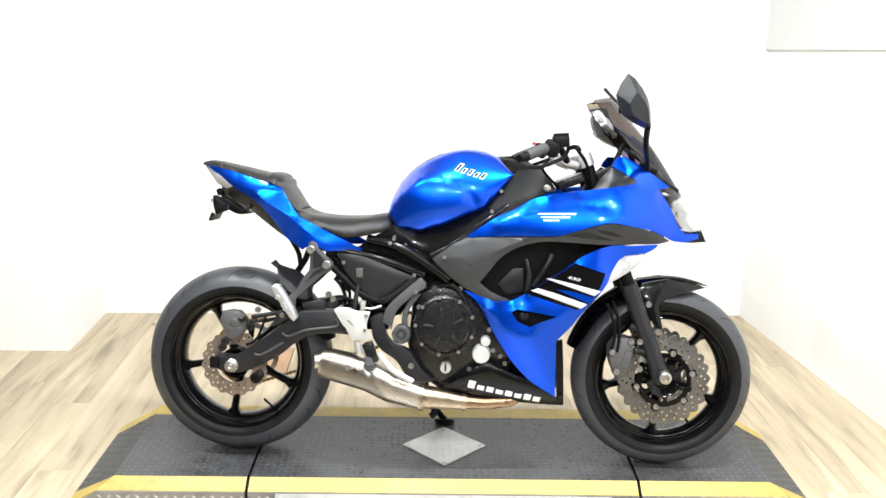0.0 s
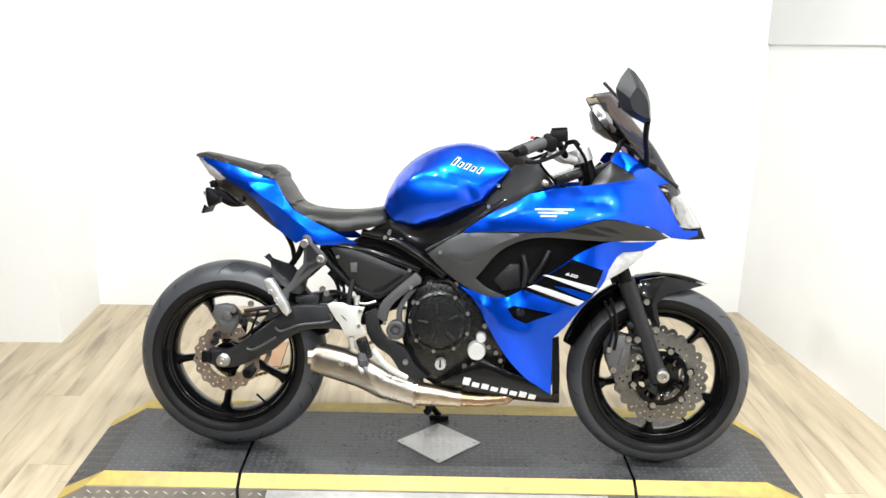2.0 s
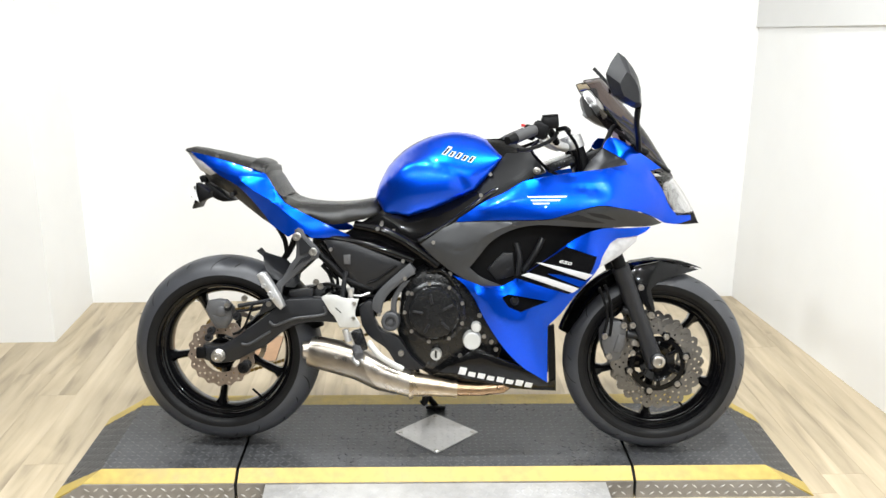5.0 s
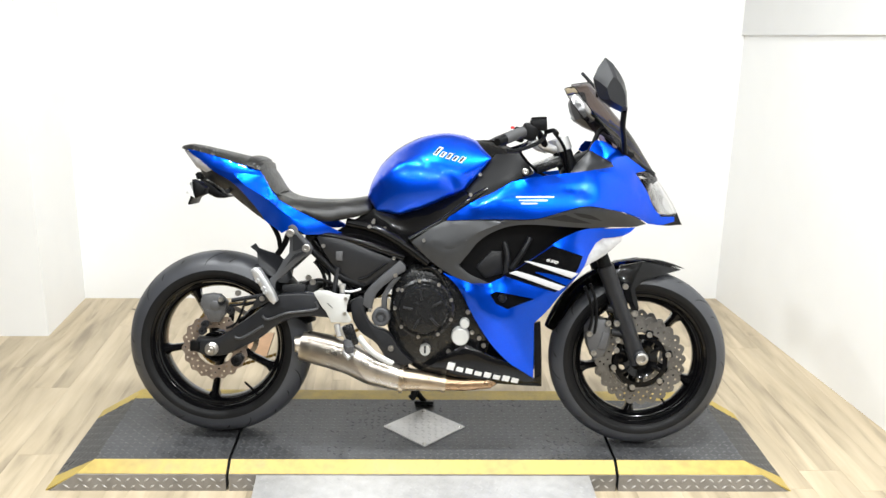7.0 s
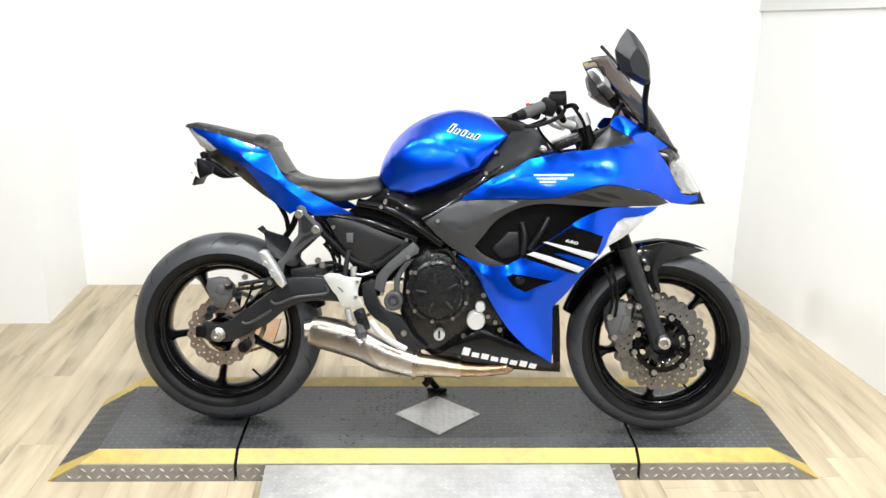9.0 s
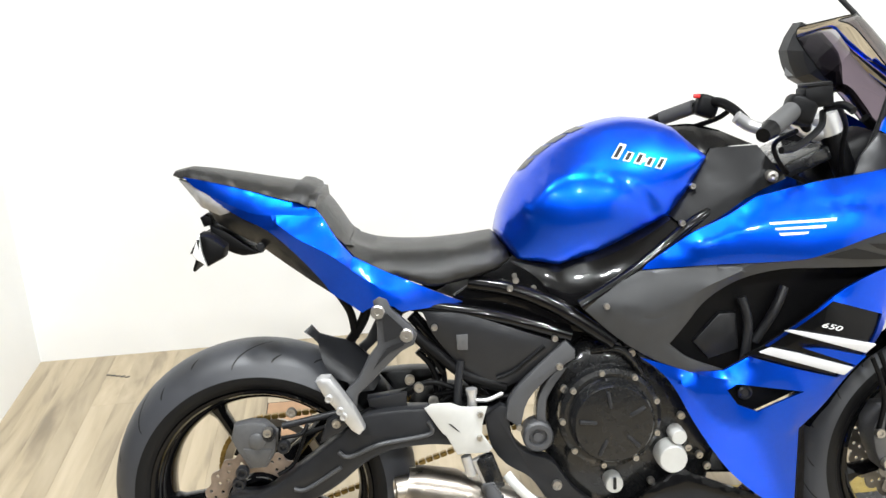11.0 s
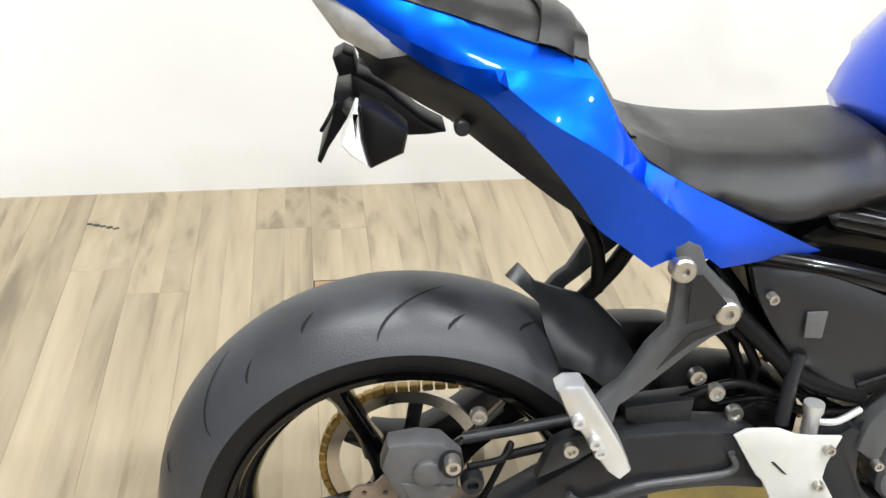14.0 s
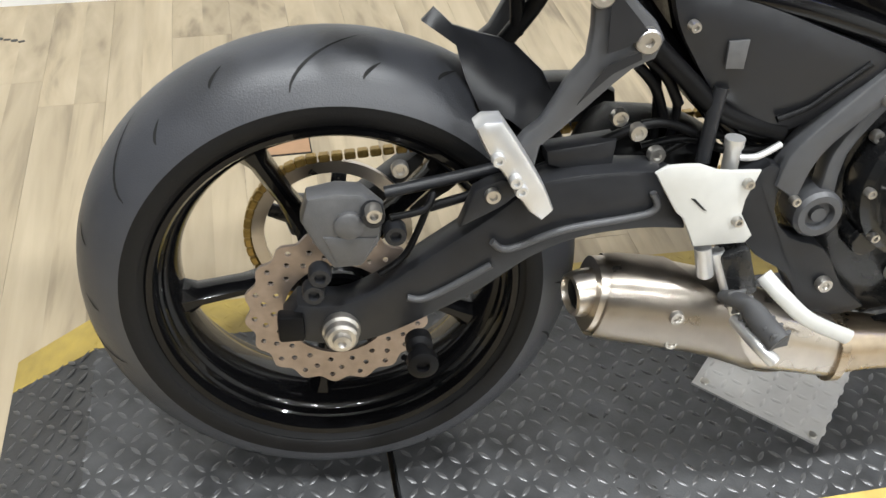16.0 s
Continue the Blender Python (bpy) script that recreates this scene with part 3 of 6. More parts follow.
# sloped ends
for s in (-1, 1):
    ramp = [(s * FOLD, NEAR), (s * END, NEAR + 0.034), (s * END, FAR), (s * FOLD, FAR)]
    skin("ramp_plate", ramp, M_PLATE, PIN, "tread-plate end ramp")
    lugs("ramp_tread", [(x - s * (0.014 if abs(x) > FOLD else 0), y) for x, y in ramp], deck_z, M_LUG, PIN, seed=9 + s)
    fold_low = END - (END - FOLD) * (PZ - DROP) / PZ
    skin("yellow_edge", [(s * FOLD, Y0), (s * fold_low, Y0), (s * END, Y0 - 0.004), (s * END, NEAR + 0.034), (s * FOLD, NEAR)], M_YEL, PIN, "yellow painted ramp edge", lift=0.0006)
    skin("yellow_edge", [(s * FOLD, FAR), (s * END, FAR), (s * END, Y1 - 0.012), (s * FOLD, Y1)], M_YEL, PIN, "yellow painted ramp edge", lift=0.0006)
    bm = bmesh.new()
    tri = [(FOLD, 0.0), (END - 0.01, 0.0), (fold_low, PZ - DROP), (FOLD, PZ - DROP)]
    v0 = [bm.verts.new((s * x, Y0 - 0.006, z)) for x, z in tri]
    v1 = [bm.verts.new((s * x, Y0 - 0.001, z)) for x, z in tri]
    bm.faces.new(v0)
    bm.faces.new(v1[::-1])
    for k in range(4):
        bm.faces.new((v0[k], v1[k], v1[(k + 1) % 4], v0[(k + 1) % 4]))
    finish("skirt", bm, M_SKIRT, PIN, "bare steel tread-plate skirt", False)
flat("cover_plate", DIA, PZ, PZ + 0.004, M_BRIGHT, PIN, "bare steel diamond-shaped cover plate")
lugs("cover_tread", DIA, lambda x, y: PZ + 0.004, M_BRIGHT, PIN)
for x, y in ((-0.118, 2.732), (0.128, 2.732), (0.003, 2.608), (0.003, 2.850)):
    part("screw", moved(lathe_bm([(0, -0.003), (0.006, -0.0025), (0.008, 0), (0.008, 0.002)], 12), pose(x, y, PZ + 0.004, -90, 0, 0)), M_BOLT, PIN)
flat("step_plate", [(-0.50, 1.75), (0.53, 1.75), (0.535, Y0 - 0.012), (-0.535, Y0 - 0.012)], 0.0, 0.060, M_BRIGHT, PIN, "bare steel step plate in front of the lift")
lugs("step_tread", [(-0.49, 1.78), (0.52, 1.78), (0.52, Y0 - 0.018), (-0.52, Y0 - 0.018)], lambda x, y: 0.060, M_BRIGHT, PIN)

# ---- motorcycle ----
bike = tagged(new("motorcycle"), "metallic blue and black faired sport motorcycle leaning on its side stand", "motorcycle")
bike.matrix_world = pose(BX, BY, BZ) @ Matrix.Rotation(radians(YAW), 4, "Z") @ Matrix.Rotation(radians(-LEAN_BIKE), 4, "X")
RR, RF = 0.311, 0.298
RA, FA = Vector((-0.705, 0, RR)), Vector((0.705, 0, RF))


def disc_bm(r_out, r_in, waves, amp, y, thick, holes_rows, hole_r):
    """A wavy ventilated brake disc with real drillings."""
    n = waves * 10
    ring = [((r_out + amp * math.sin(waves * 2 * math.pi * k / n)) * math.cos(2 * math.pi * k / n), y, (r_out + amp * math.sin(waves * 2 * math.pi * k / n)) * math.sin(2 * math.pi * k / n)) for k in range(n)]
    hs = [[(r_in * math.cos(2 * math.pi * k / 40), y, r_in * math.sin(2 * math.pi * k / 40)) for k in range(40)]]
    for rr, cnt, off in holes_rows:
        for c in range(cnt):
            a = 2 * math.pi * (c + off) / cnt
            hs.append([(rr * math.cos(a) + hole_r * math.cos(b), y, rr * math.sin(a) + hole_r * math.sin(b)) for b in [2 * math.pi * k / 7 for k in range(7)]])
    return panel_bm(ring, 0, thick, hs, 0.02, -1, back=True)


def wheel(name, at, R, hw, rim_r, rim_hw, spoke0, label):
    """Tyre with sidewalls and cut grooves, deep-lipped rim, five spokes, hub."""
    w = new(name)
    w.parent, w.location = bike, at
    tagged(w, label)
    prof = []
    for k in range(-10, 11):
        a = k / 10 * 1.28
        prof.append((R - (1 - math.cos(a)) * hw * 1.02, hw * math.sin(a) / math.sin(1.28)))
    shoulder = prof[-1][0]
    part("tyre", lathe_bm(prof, 96), M_RUB, w, "worn black road tyre tread, lightened for its sheen", 60)
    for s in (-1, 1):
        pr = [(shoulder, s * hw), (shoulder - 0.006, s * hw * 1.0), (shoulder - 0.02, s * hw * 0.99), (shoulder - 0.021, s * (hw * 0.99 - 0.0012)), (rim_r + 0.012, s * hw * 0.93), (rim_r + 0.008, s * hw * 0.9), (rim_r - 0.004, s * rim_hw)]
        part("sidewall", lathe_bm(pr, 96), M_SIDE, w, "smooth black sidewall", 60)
        lip = [(rim_r + 0.004, s * (rim_hw + 0.004)), (rim_r + 0.001, s * (rim_hw + 0.0075)), (rim_r - 0.006, s * (rim_hw + 0.006)), (rim_r - 0.010, s * (rim_hw - 0.002)), (rim_r - 0.011, s * (rim_hw - 0.012)), (rim_r - 0.014, s * (rim_hw - 0.014)), (rim_r - 0.016, s * (rim_hw - 0.022)), (rim_r - 0.020, s * (rim_hw - 0.024)), (rim_r - 0.024, s * rim_hw * 0.55), (rim_r - 0.030, s * rim_hw * 0.3), (rim_r - 0.031, 0)]
        part("rim", lathe_bm(lip, 96), M_GLOSS, w, "gloss black cast rim", 30)
    inner = rim_r - 0.027
    for k in range(5):
        a = radians(spoke0 + 72 * k)
        bm = bmesh.new()
        rings = []
        for q, wd, th in ((0.035, 0.024, 0.030), (0.07, 0.015, 0.024), (0.12, 0.0105, 0.020), (inner - 0.02, 0.012, 0.022), (inner + 0.002, 0.022, 0.026)):
            rings.append([bm.verts.new((q, th * sy, wd * sz)) for sy, sz in ((-1, -0.35), (-0.5, -1), (0.5, -1), (1, -0.35), (1, 0.35), (0.5, 1), (-0.5, 1), (-1, 0.35))])
        for r1, r2 in zip(rings, rings[1:]):
            for i in range(8):
                bm.faces.new((r1[i], r1[(i + 1) % 8], r2[(i + 1) % 8], r2[i]))
        part("spoke", moved(bm, Matrix.Rotation(-a, 4, "Y")), M_GLOSS, w)
    part("hub", lathe_bm([(0.014, -0.065), (0.03, -0.065), (0.042, -0.05), (0.045, -0.03), (0.05, -0.01), (0.05, 0.02), (0.042, 0.05), (0.014, 0.065)], 40), M_GLOSS, w)
    # tread grooves: thin dark slits that follow the crown
    rng = random.Random(3)
    for k in range(22):
        for s in (-1, 1):
            verts, faces = [], []
            a0 = 2 * math.pi * (k + (0.5 if s > 0 else 0)) / 22
            length, b0, b1 = (0.26, 0.22, 1.06) if k % 3 == 0 else ((0.06, 0.42, 0.68) if k % 3 == 1 else (0.06, 0.66, 0.92))
            for i in range(9):
                f = i / 8
                b = (b0 + (b1 - b0) * f)
                aa = a0 - length * (1 - f) ** 1.6
                wdt = 0.0029 * (1 - 0.75 * abs(2 * f - 1) ** 2) / R
                r = R - (1 - math.cos(b)) * hw * 1.02 + 0.0006
                for d in (-wdt, wdt):
                    verts.append((r * math.cos(aa + d), s * hw * math.sin(b) / math.sin(1.28) * 1.002, r * math.sin(aa + d)))
                if i:
                    faces.append((2 * i - 2, 2 * i - 1, 2 * i + 1, 2 * i))
            me = bpy.data.meshes.new("groove")
            me.from_pydata(verts, [], faces)
            me.materials.append(M_GROOVE)
            g = new("groove", me)
            g.parent = w
    # valve
    part("valve", tube_bm([(inner * math.cos(-1.0), -0.012, inner * math.sin(-1.0)), ((inner - 0.035) * math.cos(-1.02), -0.03, (inner - 0.035) * math.sin(-1.02))], 0.004, 8), M_PLAST, w)
    return w


rear_wheel = wheel("rear_wheel", RA, RR, 0.080, 0.222, 0.066, 118, "gloss black five-spoke rear wheel with a wide tyre")
front_wheel = wheel("front_wheel", FA, RF, 0.060, 0.220, 0.050, 48, "gloss black five-spoke front wheel with twin brake discs")

# -- bodywork --
TANK = [(-0.202, -0.100, 0.821), (-0.191, -0.088, 0.861), (-0.163, 0.070, 0.916), (-0.106, 0.070, 0.969), (-0.033, 0.065, 1.007), (0.037, 0.060, 1.022), (0.100, 0.050, 1.016), (0.140, -0.055, 1.000), (0.191, -0.090, 0.953), (0.153, -0.115, 0.904), (0.108, -0.132, 0.853), (0.046, -0.140, 0.825), (-0.025, -0.142, 0.793), (-0.102, -0.136, 0.769), (-0.175, -0.120, 0.780)]
tank = body("fuel_tank", TANK, M_BLUE, bike, 0.026, 0.011, "metallic blue fuel tank with scooped flanks", 0.75, 0.011, ridges=[[(-0.160, -0.142, 0.873), (-0.105, -0.140, 0.930), (-0.033, -0.141, 0.939), (0.039, -0.146, 0.905), (0.074, -0.138, 0.865)]])
panel("tank_top_cover", [(0.088, 0.000, 1.019), (0.144, 0.000, 1.011), (0.187, 0.000, 1.012), (0.243, 0.000, 0.997), (0.290, -0.060, 0.970), (0.205, -0.060, 0.967), (0.192, -0.076, 0.953), (0.140, -0.035, 1.000)], M_GLOSS, bike, 0.008, 0.006, both=True, label="gloss black cover ahead of the tank")
panel("side_trim", [(0.108, -0.117, 0.851), (0.153, -0.102, 0.904), (0.192, -0.080, 0.951), (0.206, -0.070, 0.967), (0.288, -0.090, 0.970), (0.328, -0.130, 0.908), (0.257, -0.150, 0.883), (0.200, -0.155, 0.848), (0.144, -0.155, 0.820)], M_PLAST, bike, 0.006, 0.005, both=True, label="dark grey infill panel")
panel("frame_cover", [(-0.190, -0.100, 0.774), (-0.104, -0.100, 0.762), (0.001, -0.110, 0.800), (0.108, -0.115, 0.847), (0.144, -0.130, 0.836), (0.083, -0.140, 0.789), (0.004, -0.140, 0.731), (-0.064, -0.130, 0.686), (-0.108, -0.120, 0.695), (-0.139, -0.110, 0.738)], M_GLOSS, bike, 0.002, 0.01, both=True, label="black frame cover below the tank")
panel("tail_panel", [(-0.808, -0.046, 0.960), (-0.700, -0.085, 0.940), (-0.601, -0.110, 0.912), (-0.549, -0.125, 0.894), (-0.538, -0.130, 0.880), (-0.598, -0.124, 0.886), (-0.661, -0.114, 0.889), (-0.716, -0.095, 0.909), (-0.754, -0.076, 0.926), (-0.786, -0.058, 0.941)], M_BLUE, bike, 0.003, 0.006, both=True, label="metallic blue upper tail facet", step=0.009, power=0.8)
panel("tail_panel", [(-0.779, -0.060, 0.941), (-0.754, -0.076, 0.926), (-0.716, -0.095, 0.909), (-0.661, -0.114, 0.889), (-0.598, -0.124, 0.886), (-0.538, -0.130, 0.880), (-0.511, -0.136, 0.835), (-0.486, -0.135, 0.803), (-0.431, -0.135, 0.774), (-0.359, -0.130, 0.739), (-0.285, -0.115, 0.702), (-0.341, -0.125, 0.697), (-0.401, -0.145, 0.696), (-0.416, -0.150, 0.708), (-0.440, -0.152, 0.713), (-0.461, -0.152, 0.707), (-0.474, -0.150, 0.699), (-0.501, -0.145, 0.718), (-0.529, -0.140, 0.737), (-0.547, -0.135, 0.761), (-0.596, -0.130, 0.817), (-0.645, -0.118, 0.859), (-0.696, -0.100, 0.884), (-0.744, -0.078, 0.913)], M_BLUE, bike, 0.003, 0.006, both=True, label="metallic blue tail side panel", step=0.009, power=0.8, angle=16, ridges=[[(-0.622, -0.134, 0.872), (-0.585, -0.146, 0.845), (-0.525, -0.156, 0.812), (-0.470, -0.157, 0.768), (-0.400, -0.146, 0.722)]])
panel("tail_light", [(-0.822, -0.030, 0.955), (-0.776, -0.060, 0.940), (-0.744, -0.080, 0.915), (-0.713, -0.090, 0.894), (-0.737, -0.070, 0.884), (-0.780, -0.040, 0.900)], M_HINT, bike, 0.006, 0.02, both=True, label="smoked clear tail light lens", step=0.008)
panel("undertail", [(-0.747, -0.050, 0.866), (-0.767, -0.045, 0.895), (-0.737, -0.072, 0.886), (-0.711, -0.092, 0.894), (-0.676, -0.105, 0.874), (-0.644, -0.120, 0.859), (-0.596, -0.130, 0.817), (-0.547, -0.135, 0.761), (-0.529, -0.140, 0.737), (-0.564, -0.110, 0.753), (-0.624, -0.090, 0.794), (-0.670, -0.070, 0.825), (-0.697, -0.060, 0.838)], M_SATIN, bike, 0.006, 0.03, both=True, label="matt black undertail", step=0.010)
PASS = [(-0.838, -0.010, 0.962), (-0.830, 0.018, 0.969), (-0.800, 0.040, 0.972), (-0.721, 0.065, 0.957), (-0.646, 0.078, 0.941), (-0.595, 0.082, 0.931), (-0.548, -0.110, 0.917), (-0.548, -0.126, 0.898), (-0.581, -0.118, 0.906), (-0.679, -0.095, 0.934), (-0.772, -0.060, 0.954), (-0.814, -0.036, 0.957)]
body("passenger_seat", PASS, M_SEAT, bike, 0.006, 0.010, "black vinyl pillion seat", 0.6, 0.007)
body("seat_step", [(-0.607, 0.085, 0.931), (-0.578, 0.085, 0.929), (-0.547, 0.090, 0.903), (-0.520, 0.090, 0.865), (-0.498, 0.080, 0.829), (-0.485, -0.100, 0.819), (-0.500, -0.120, 0.825), (-0.516, -0.130, 0.843), (-0.535, -0.126, 0.875), (-0.549, -0.122, 0.896), (-0.565, -0.110, 0.902)], M_SEAT, bike, 0.006, 0.010, "black vinyl pillion step", 0.6, 0.004)
body("rider_seat", [(-0.492, -0.105, 0.823), (-0.500, 0.080, 0.825), (-0.443, 0.090, 0.805), (-0.355, 0.090, 0.798), (-0.276, 0.085, 0.802), (-0.216, 0.060, 0.813), (-0.195, -0.090, 0.795), (-0.189, -0.095, 0.776), (-0.216, -0.110, 0.761), (-0.269, -0.120, 0.748), (-0.326, -0.128, 0.738), (-0.348, -0.130, 0.739), (-0.395, -0.132, 0.758), (-0.449, -0.133, 0.784), (-0.483, -0.132, 0.804), (-0.500, -0.120, 0.821)], M_SEAT, bike, 0.022, 0.011, "black vinyl rider seat", 0.6, 0.004)

# wide strap over the front of the pillion seat
bm = bmesh.new()
strap_rows = []
for f in np.linspace(-1, 1, 25):
    y = 0.124 * math.copysign(abs(f) ** 0.85, f)
    z = 0.943 - 0.030 * abs(f) ** 4.0
    strap_rows.append([bm.verts.new((-0.586 + dx - 0.012 * abs(f) ** 3, y * (1 + k), z + dz)) for dx, dz, k in ((0, -0.006, 0), (0.001, 0.0, 0.01), (0.018, -0.0035, 0.015), (0.034, -0.012, 0.015), (0.036, -0.020, 0))])
for p, q in zip(strap_rows, strap_rows[1:]):
    for k in range(4):
        bm.faces.new((p[k], q[k], q[k + 1], p[k + 1]))
part("seat_strap", bm, M_SEAT, bike, "wide black vinyl grab strap", 60)

UPPER = [(0.043, -0.150, 0.753), (0.092, -0.160, 0.787), (0.144, -0.165, 0.821), (0.199, -0.175, 0.848), (0.255, -0.180, 0.883), (0.350, -0.185, 0.903), (0.479, -0.185, 0.921), (0.573, -0.170, 0.937), (0.566, -0.165, 0.950), (0.499, -0.140, 0.988), (0.506, -0.135, 1.004), (0.520, -0.130, 1.019), (0.543, -0.120, 1.018), (0.591, -0.122, 0.991), (0.637, -0.118, 0.960), (0.686, -0.105, 0.927), (0.650, -0.120, 0.918), (0.670, -0.110, 0.893), (0.694, -0.110, 0.856), (0.716, -0.100, 0.811), (0.746, -0.085, 0.778), (0.797, -0.050, 0.777), (0.798, -0.050, 0.762), (0.748, -0.080, 0.751), (0.704, -0.100, 0.755), (0.638, -0.160, 0.787), (0.559, -0.208, 0.806), (0.487, -0.222, 0.815), (0.436, -0.227, 0.804), (0.385, -0.227, 0.787), (0.326, -0.222, 0.771), (0.180, -0.192, 0.764)]
fairing = panel("upper_fairing", UPPER, M_BLUE, bike, 0.008, 0.006, both=True, label="metallic blue upper fairing with sharp creases", step=0.011, power=0.8, angle=30, ridges=[[(0.150, -0.186, 0.800), (0.225, -0.199, 0.832), (0.305, -0.206, 0.852), (0.400, -0.209, 0.862), (0.500, -0.204, 0.862)], [(0.470, -0.176, 0.935), (0.560, -0.172, 0.915), (0.625, -0.152, 0.880), (0.680, -0.126, 0.836)]])
panel("headlight", [(0.686, -0.104, 0.927), (0.650, -0.119, 0.918), (0.670, -0.110, 0.893), (0.694, -0.110, 0.856), (0.716, -0.100, 0.811), (0.746, -0.085, 0.778), (0.799, -0.040, 0.776), (0.810, -0.030, 0.790), (0.771, -0.035, 0.852), (0.733, -0.040, 0.901)], M_LENS, bike, 0.014, 0.006, both=True, label="clear headlight lens", step=0.009)
panel("headlight_reflector", [(0.695, -0.062, 0.917), (0.663, -0.092, 0.910), (0.681, -0.097, 0.886), (0.700, -0.097, 0.850), (0.722, -0.087, 0.810), (0.752, -0.072, 0.785), (0.798, -0.030, 0.783), (0.805, -0.020, 0.795), (0.770, -0.025, 0.848), (0.736, -0.030, 0.893)], M_CHROME, bike, 0.0, 0.004, both=True, label="chrome headlight reflector", step=0.012)
panel("nose_lip", [(0.746, -0.083, 0.775), (0.798, -0.045, 0.775), (0.810, -0.030, 0.789), (0.834, 0.000, 0.748), (0.783, -0.030, 0.745), (0.738, -0.085, 0.751)], M_PLAST, bike, 0.003, 0.01, both=True, label="matt black nose lip", step=0.01)
duct = panel("side_duct", [(-0.061, -0.150, 0.685), (-0.005, -0.152, 0.723), (0.043, -0.152, 0.751), (0.180, -0.187, 0.762), (0.327, -0.212, 0.768), (0.386, -0.217, 0.784), (0.437, -0.217, 0.801), (0.489, -0.212, 0.813), (0.560, -0.202, 0.804), (0.637, -0.165, 0.785), (0.695, -0.110, 0.756), (0.652, -0.140, 0.748), (0.568, -0.170, 0.747), (0.504, -0.190, 0.745), (0.433, -0.200, 0.747), (0.354, -0.205, 0.751), (0.285, -0.200, 0.750), (0.220, -0.190, 0.733), (0.161, -0.185, 0.697), (0.121, -0.180, 0.647), (0.095, -0.175, 0.614), (0.130, -0.175, 0.586), (0.194, -0.180, 0.560), (0.134, -0.175, 0.557), (0.062, -0.165, 0.586), (0.002, -0.155, 0.626)], M_DUCT, bike, 0.006, 0.006, both=True, label="dark grey fairing duct panel", step=0.010, angle=22, ridges=[[(0.000, -0.166, 0.690), (0.070, -0.180, 0.665), (0.150, -0.196, 0.720), (0.220, -0.204, 0.752)]])
for slash in ([(0.361, -0.21, 0.772), (0.420, -0.21, 0.786), (0.508, -0.20, 0.759), (0.447, -0.21, 0.762)], [(0.445, -0.21, 0.793), (0.500, -0.20, 0.786), (0.540, -0.20, 0.768), (0.470, -0.21, 0.780)]):
    decal("duct_slot", slash, duct, M_GROOVE, bike, "black louvre slot")
LOWER_HOLES = [[(0.196, -0.200, 0.526), (0.215, -0.200, 0.537), (0.339, -0.205, 0.517), (0.294, -0.205, 0.500), (0.254, -0.200, 0.481), (0.217, -0.200, 0.496)], [(0.236, -0.198, 0.588), (0.262, -0.200, 0.600), (0.312, -0.203, 0.633), (0.364, -0.206, 0.669), (0.388, -0.206, 0.687), (0.484, -0.198, 0.656), (0.468, -0.200, 0.611), (0.436, -0.200, 0.562), (0.400, -0.202, 0.540), (0.320, -0.202, 0.562)]]
panel("lower_fairing", [(0.044, -0.165, 0.587), (0.089, -0.170, 0.573), (0.134, -0.176, 0.557), (0.196, -0.182, 0.559), (0.239, -0.187, 0.584), (0.290, -0.193, 0.619), (0.358, -0.200, 0.668), (0.409, -0.200, 0.706), (0.460, -0.200, 0.732), (0.504, -0.190, 0.743), (0.568, -0.170, 0.743), (0.654, -0.140, 0.746), (0.640, -0.145, 0.732), (0.613, -0.150, 0.718), (0.548, -0.165, 0.710), (0.526, -0.175, 0.696), (0.504, -0.180, 0.657), (0.492, -0.185, 0.622), (0.459, -0.190, 0.577), (0.417, -0.190, 0.528), (0.381, -0.185, 0.479), (0.340, -0.180, 0.435), (0.343, -0.165, 0.343), (0.346, -0.150, 0.249), (0.306, -0.155, 0.271), (0.265, -0.160, 0.300), (0.216, -0.165, 0.348), (0.178, -0.170, 0.399), (0.141, -0.172, 0.459), (0.105, -0.172, 0.527), (0.077, -0.170, 0.562)], M_BLUE, bike, 0.008, 0.006, LOWER_HOLES, both=True, label="metallic blue lower fairing with black vents", step=0.011, power=1.0, angle=30, ridges=[[(0.117, -0.184, 0.537), (0.157, -0.193, 0.490), (0.191, -0.199, 0.458), (0.250, -0.202, 0.449), (0.322, -0.192, 0.440)], [(0.110, -0.180, 0.566), (0.165, -0.193, 0.552), (0.195, -0.196, 0.546)]])
insert = panel("vent_insert", [(0.228, -0.186, 0.586), (0.262, -0.188, 0.603), (0.311, -0.193, 0.636), (0.363, -0.197, 0.672), (0.389, -0.197, 0.690), (0.490, -0.192, 0.657), (0.473, -0.194, 0.609), (0.441, -0.194, 0.558), (0.402, -0.194, 0.534), (0.320, -0.192, 0.556)], M_GLOSS, bike, 0.003, 0.003, both=True, label="gloss black vent insert", step=0.02)
panel("vent_insert", [(0.189, -0.165, 0.525), (0.217, -0.165, 0.537), (0.349, -0.170, 0.513), (0.297, -0.170, 0.490), (0.257, -0.165, 0.471), (0.212, -0.165, 0.484)], M_PLAST, bike, 0, 0.003, both=True, label="dark recess behind the fairing", step=0.02)
for stripe in ([(0.300, -0.211, 0.636), (0.314, -0.211, 0.637), (0.470, -0.208, 0.601), (0.451, -0.208, 0.586)], [(0.255, -0.208, 0.597), (0.276, -0.208, 0.605), (0.430, -0.207, 0.559), (0.412, -0.207, 0.545)]):
    plate("stripe", stripe, 0.010, M_PALE, bike, "silver stripe", 0.001, 0.05)
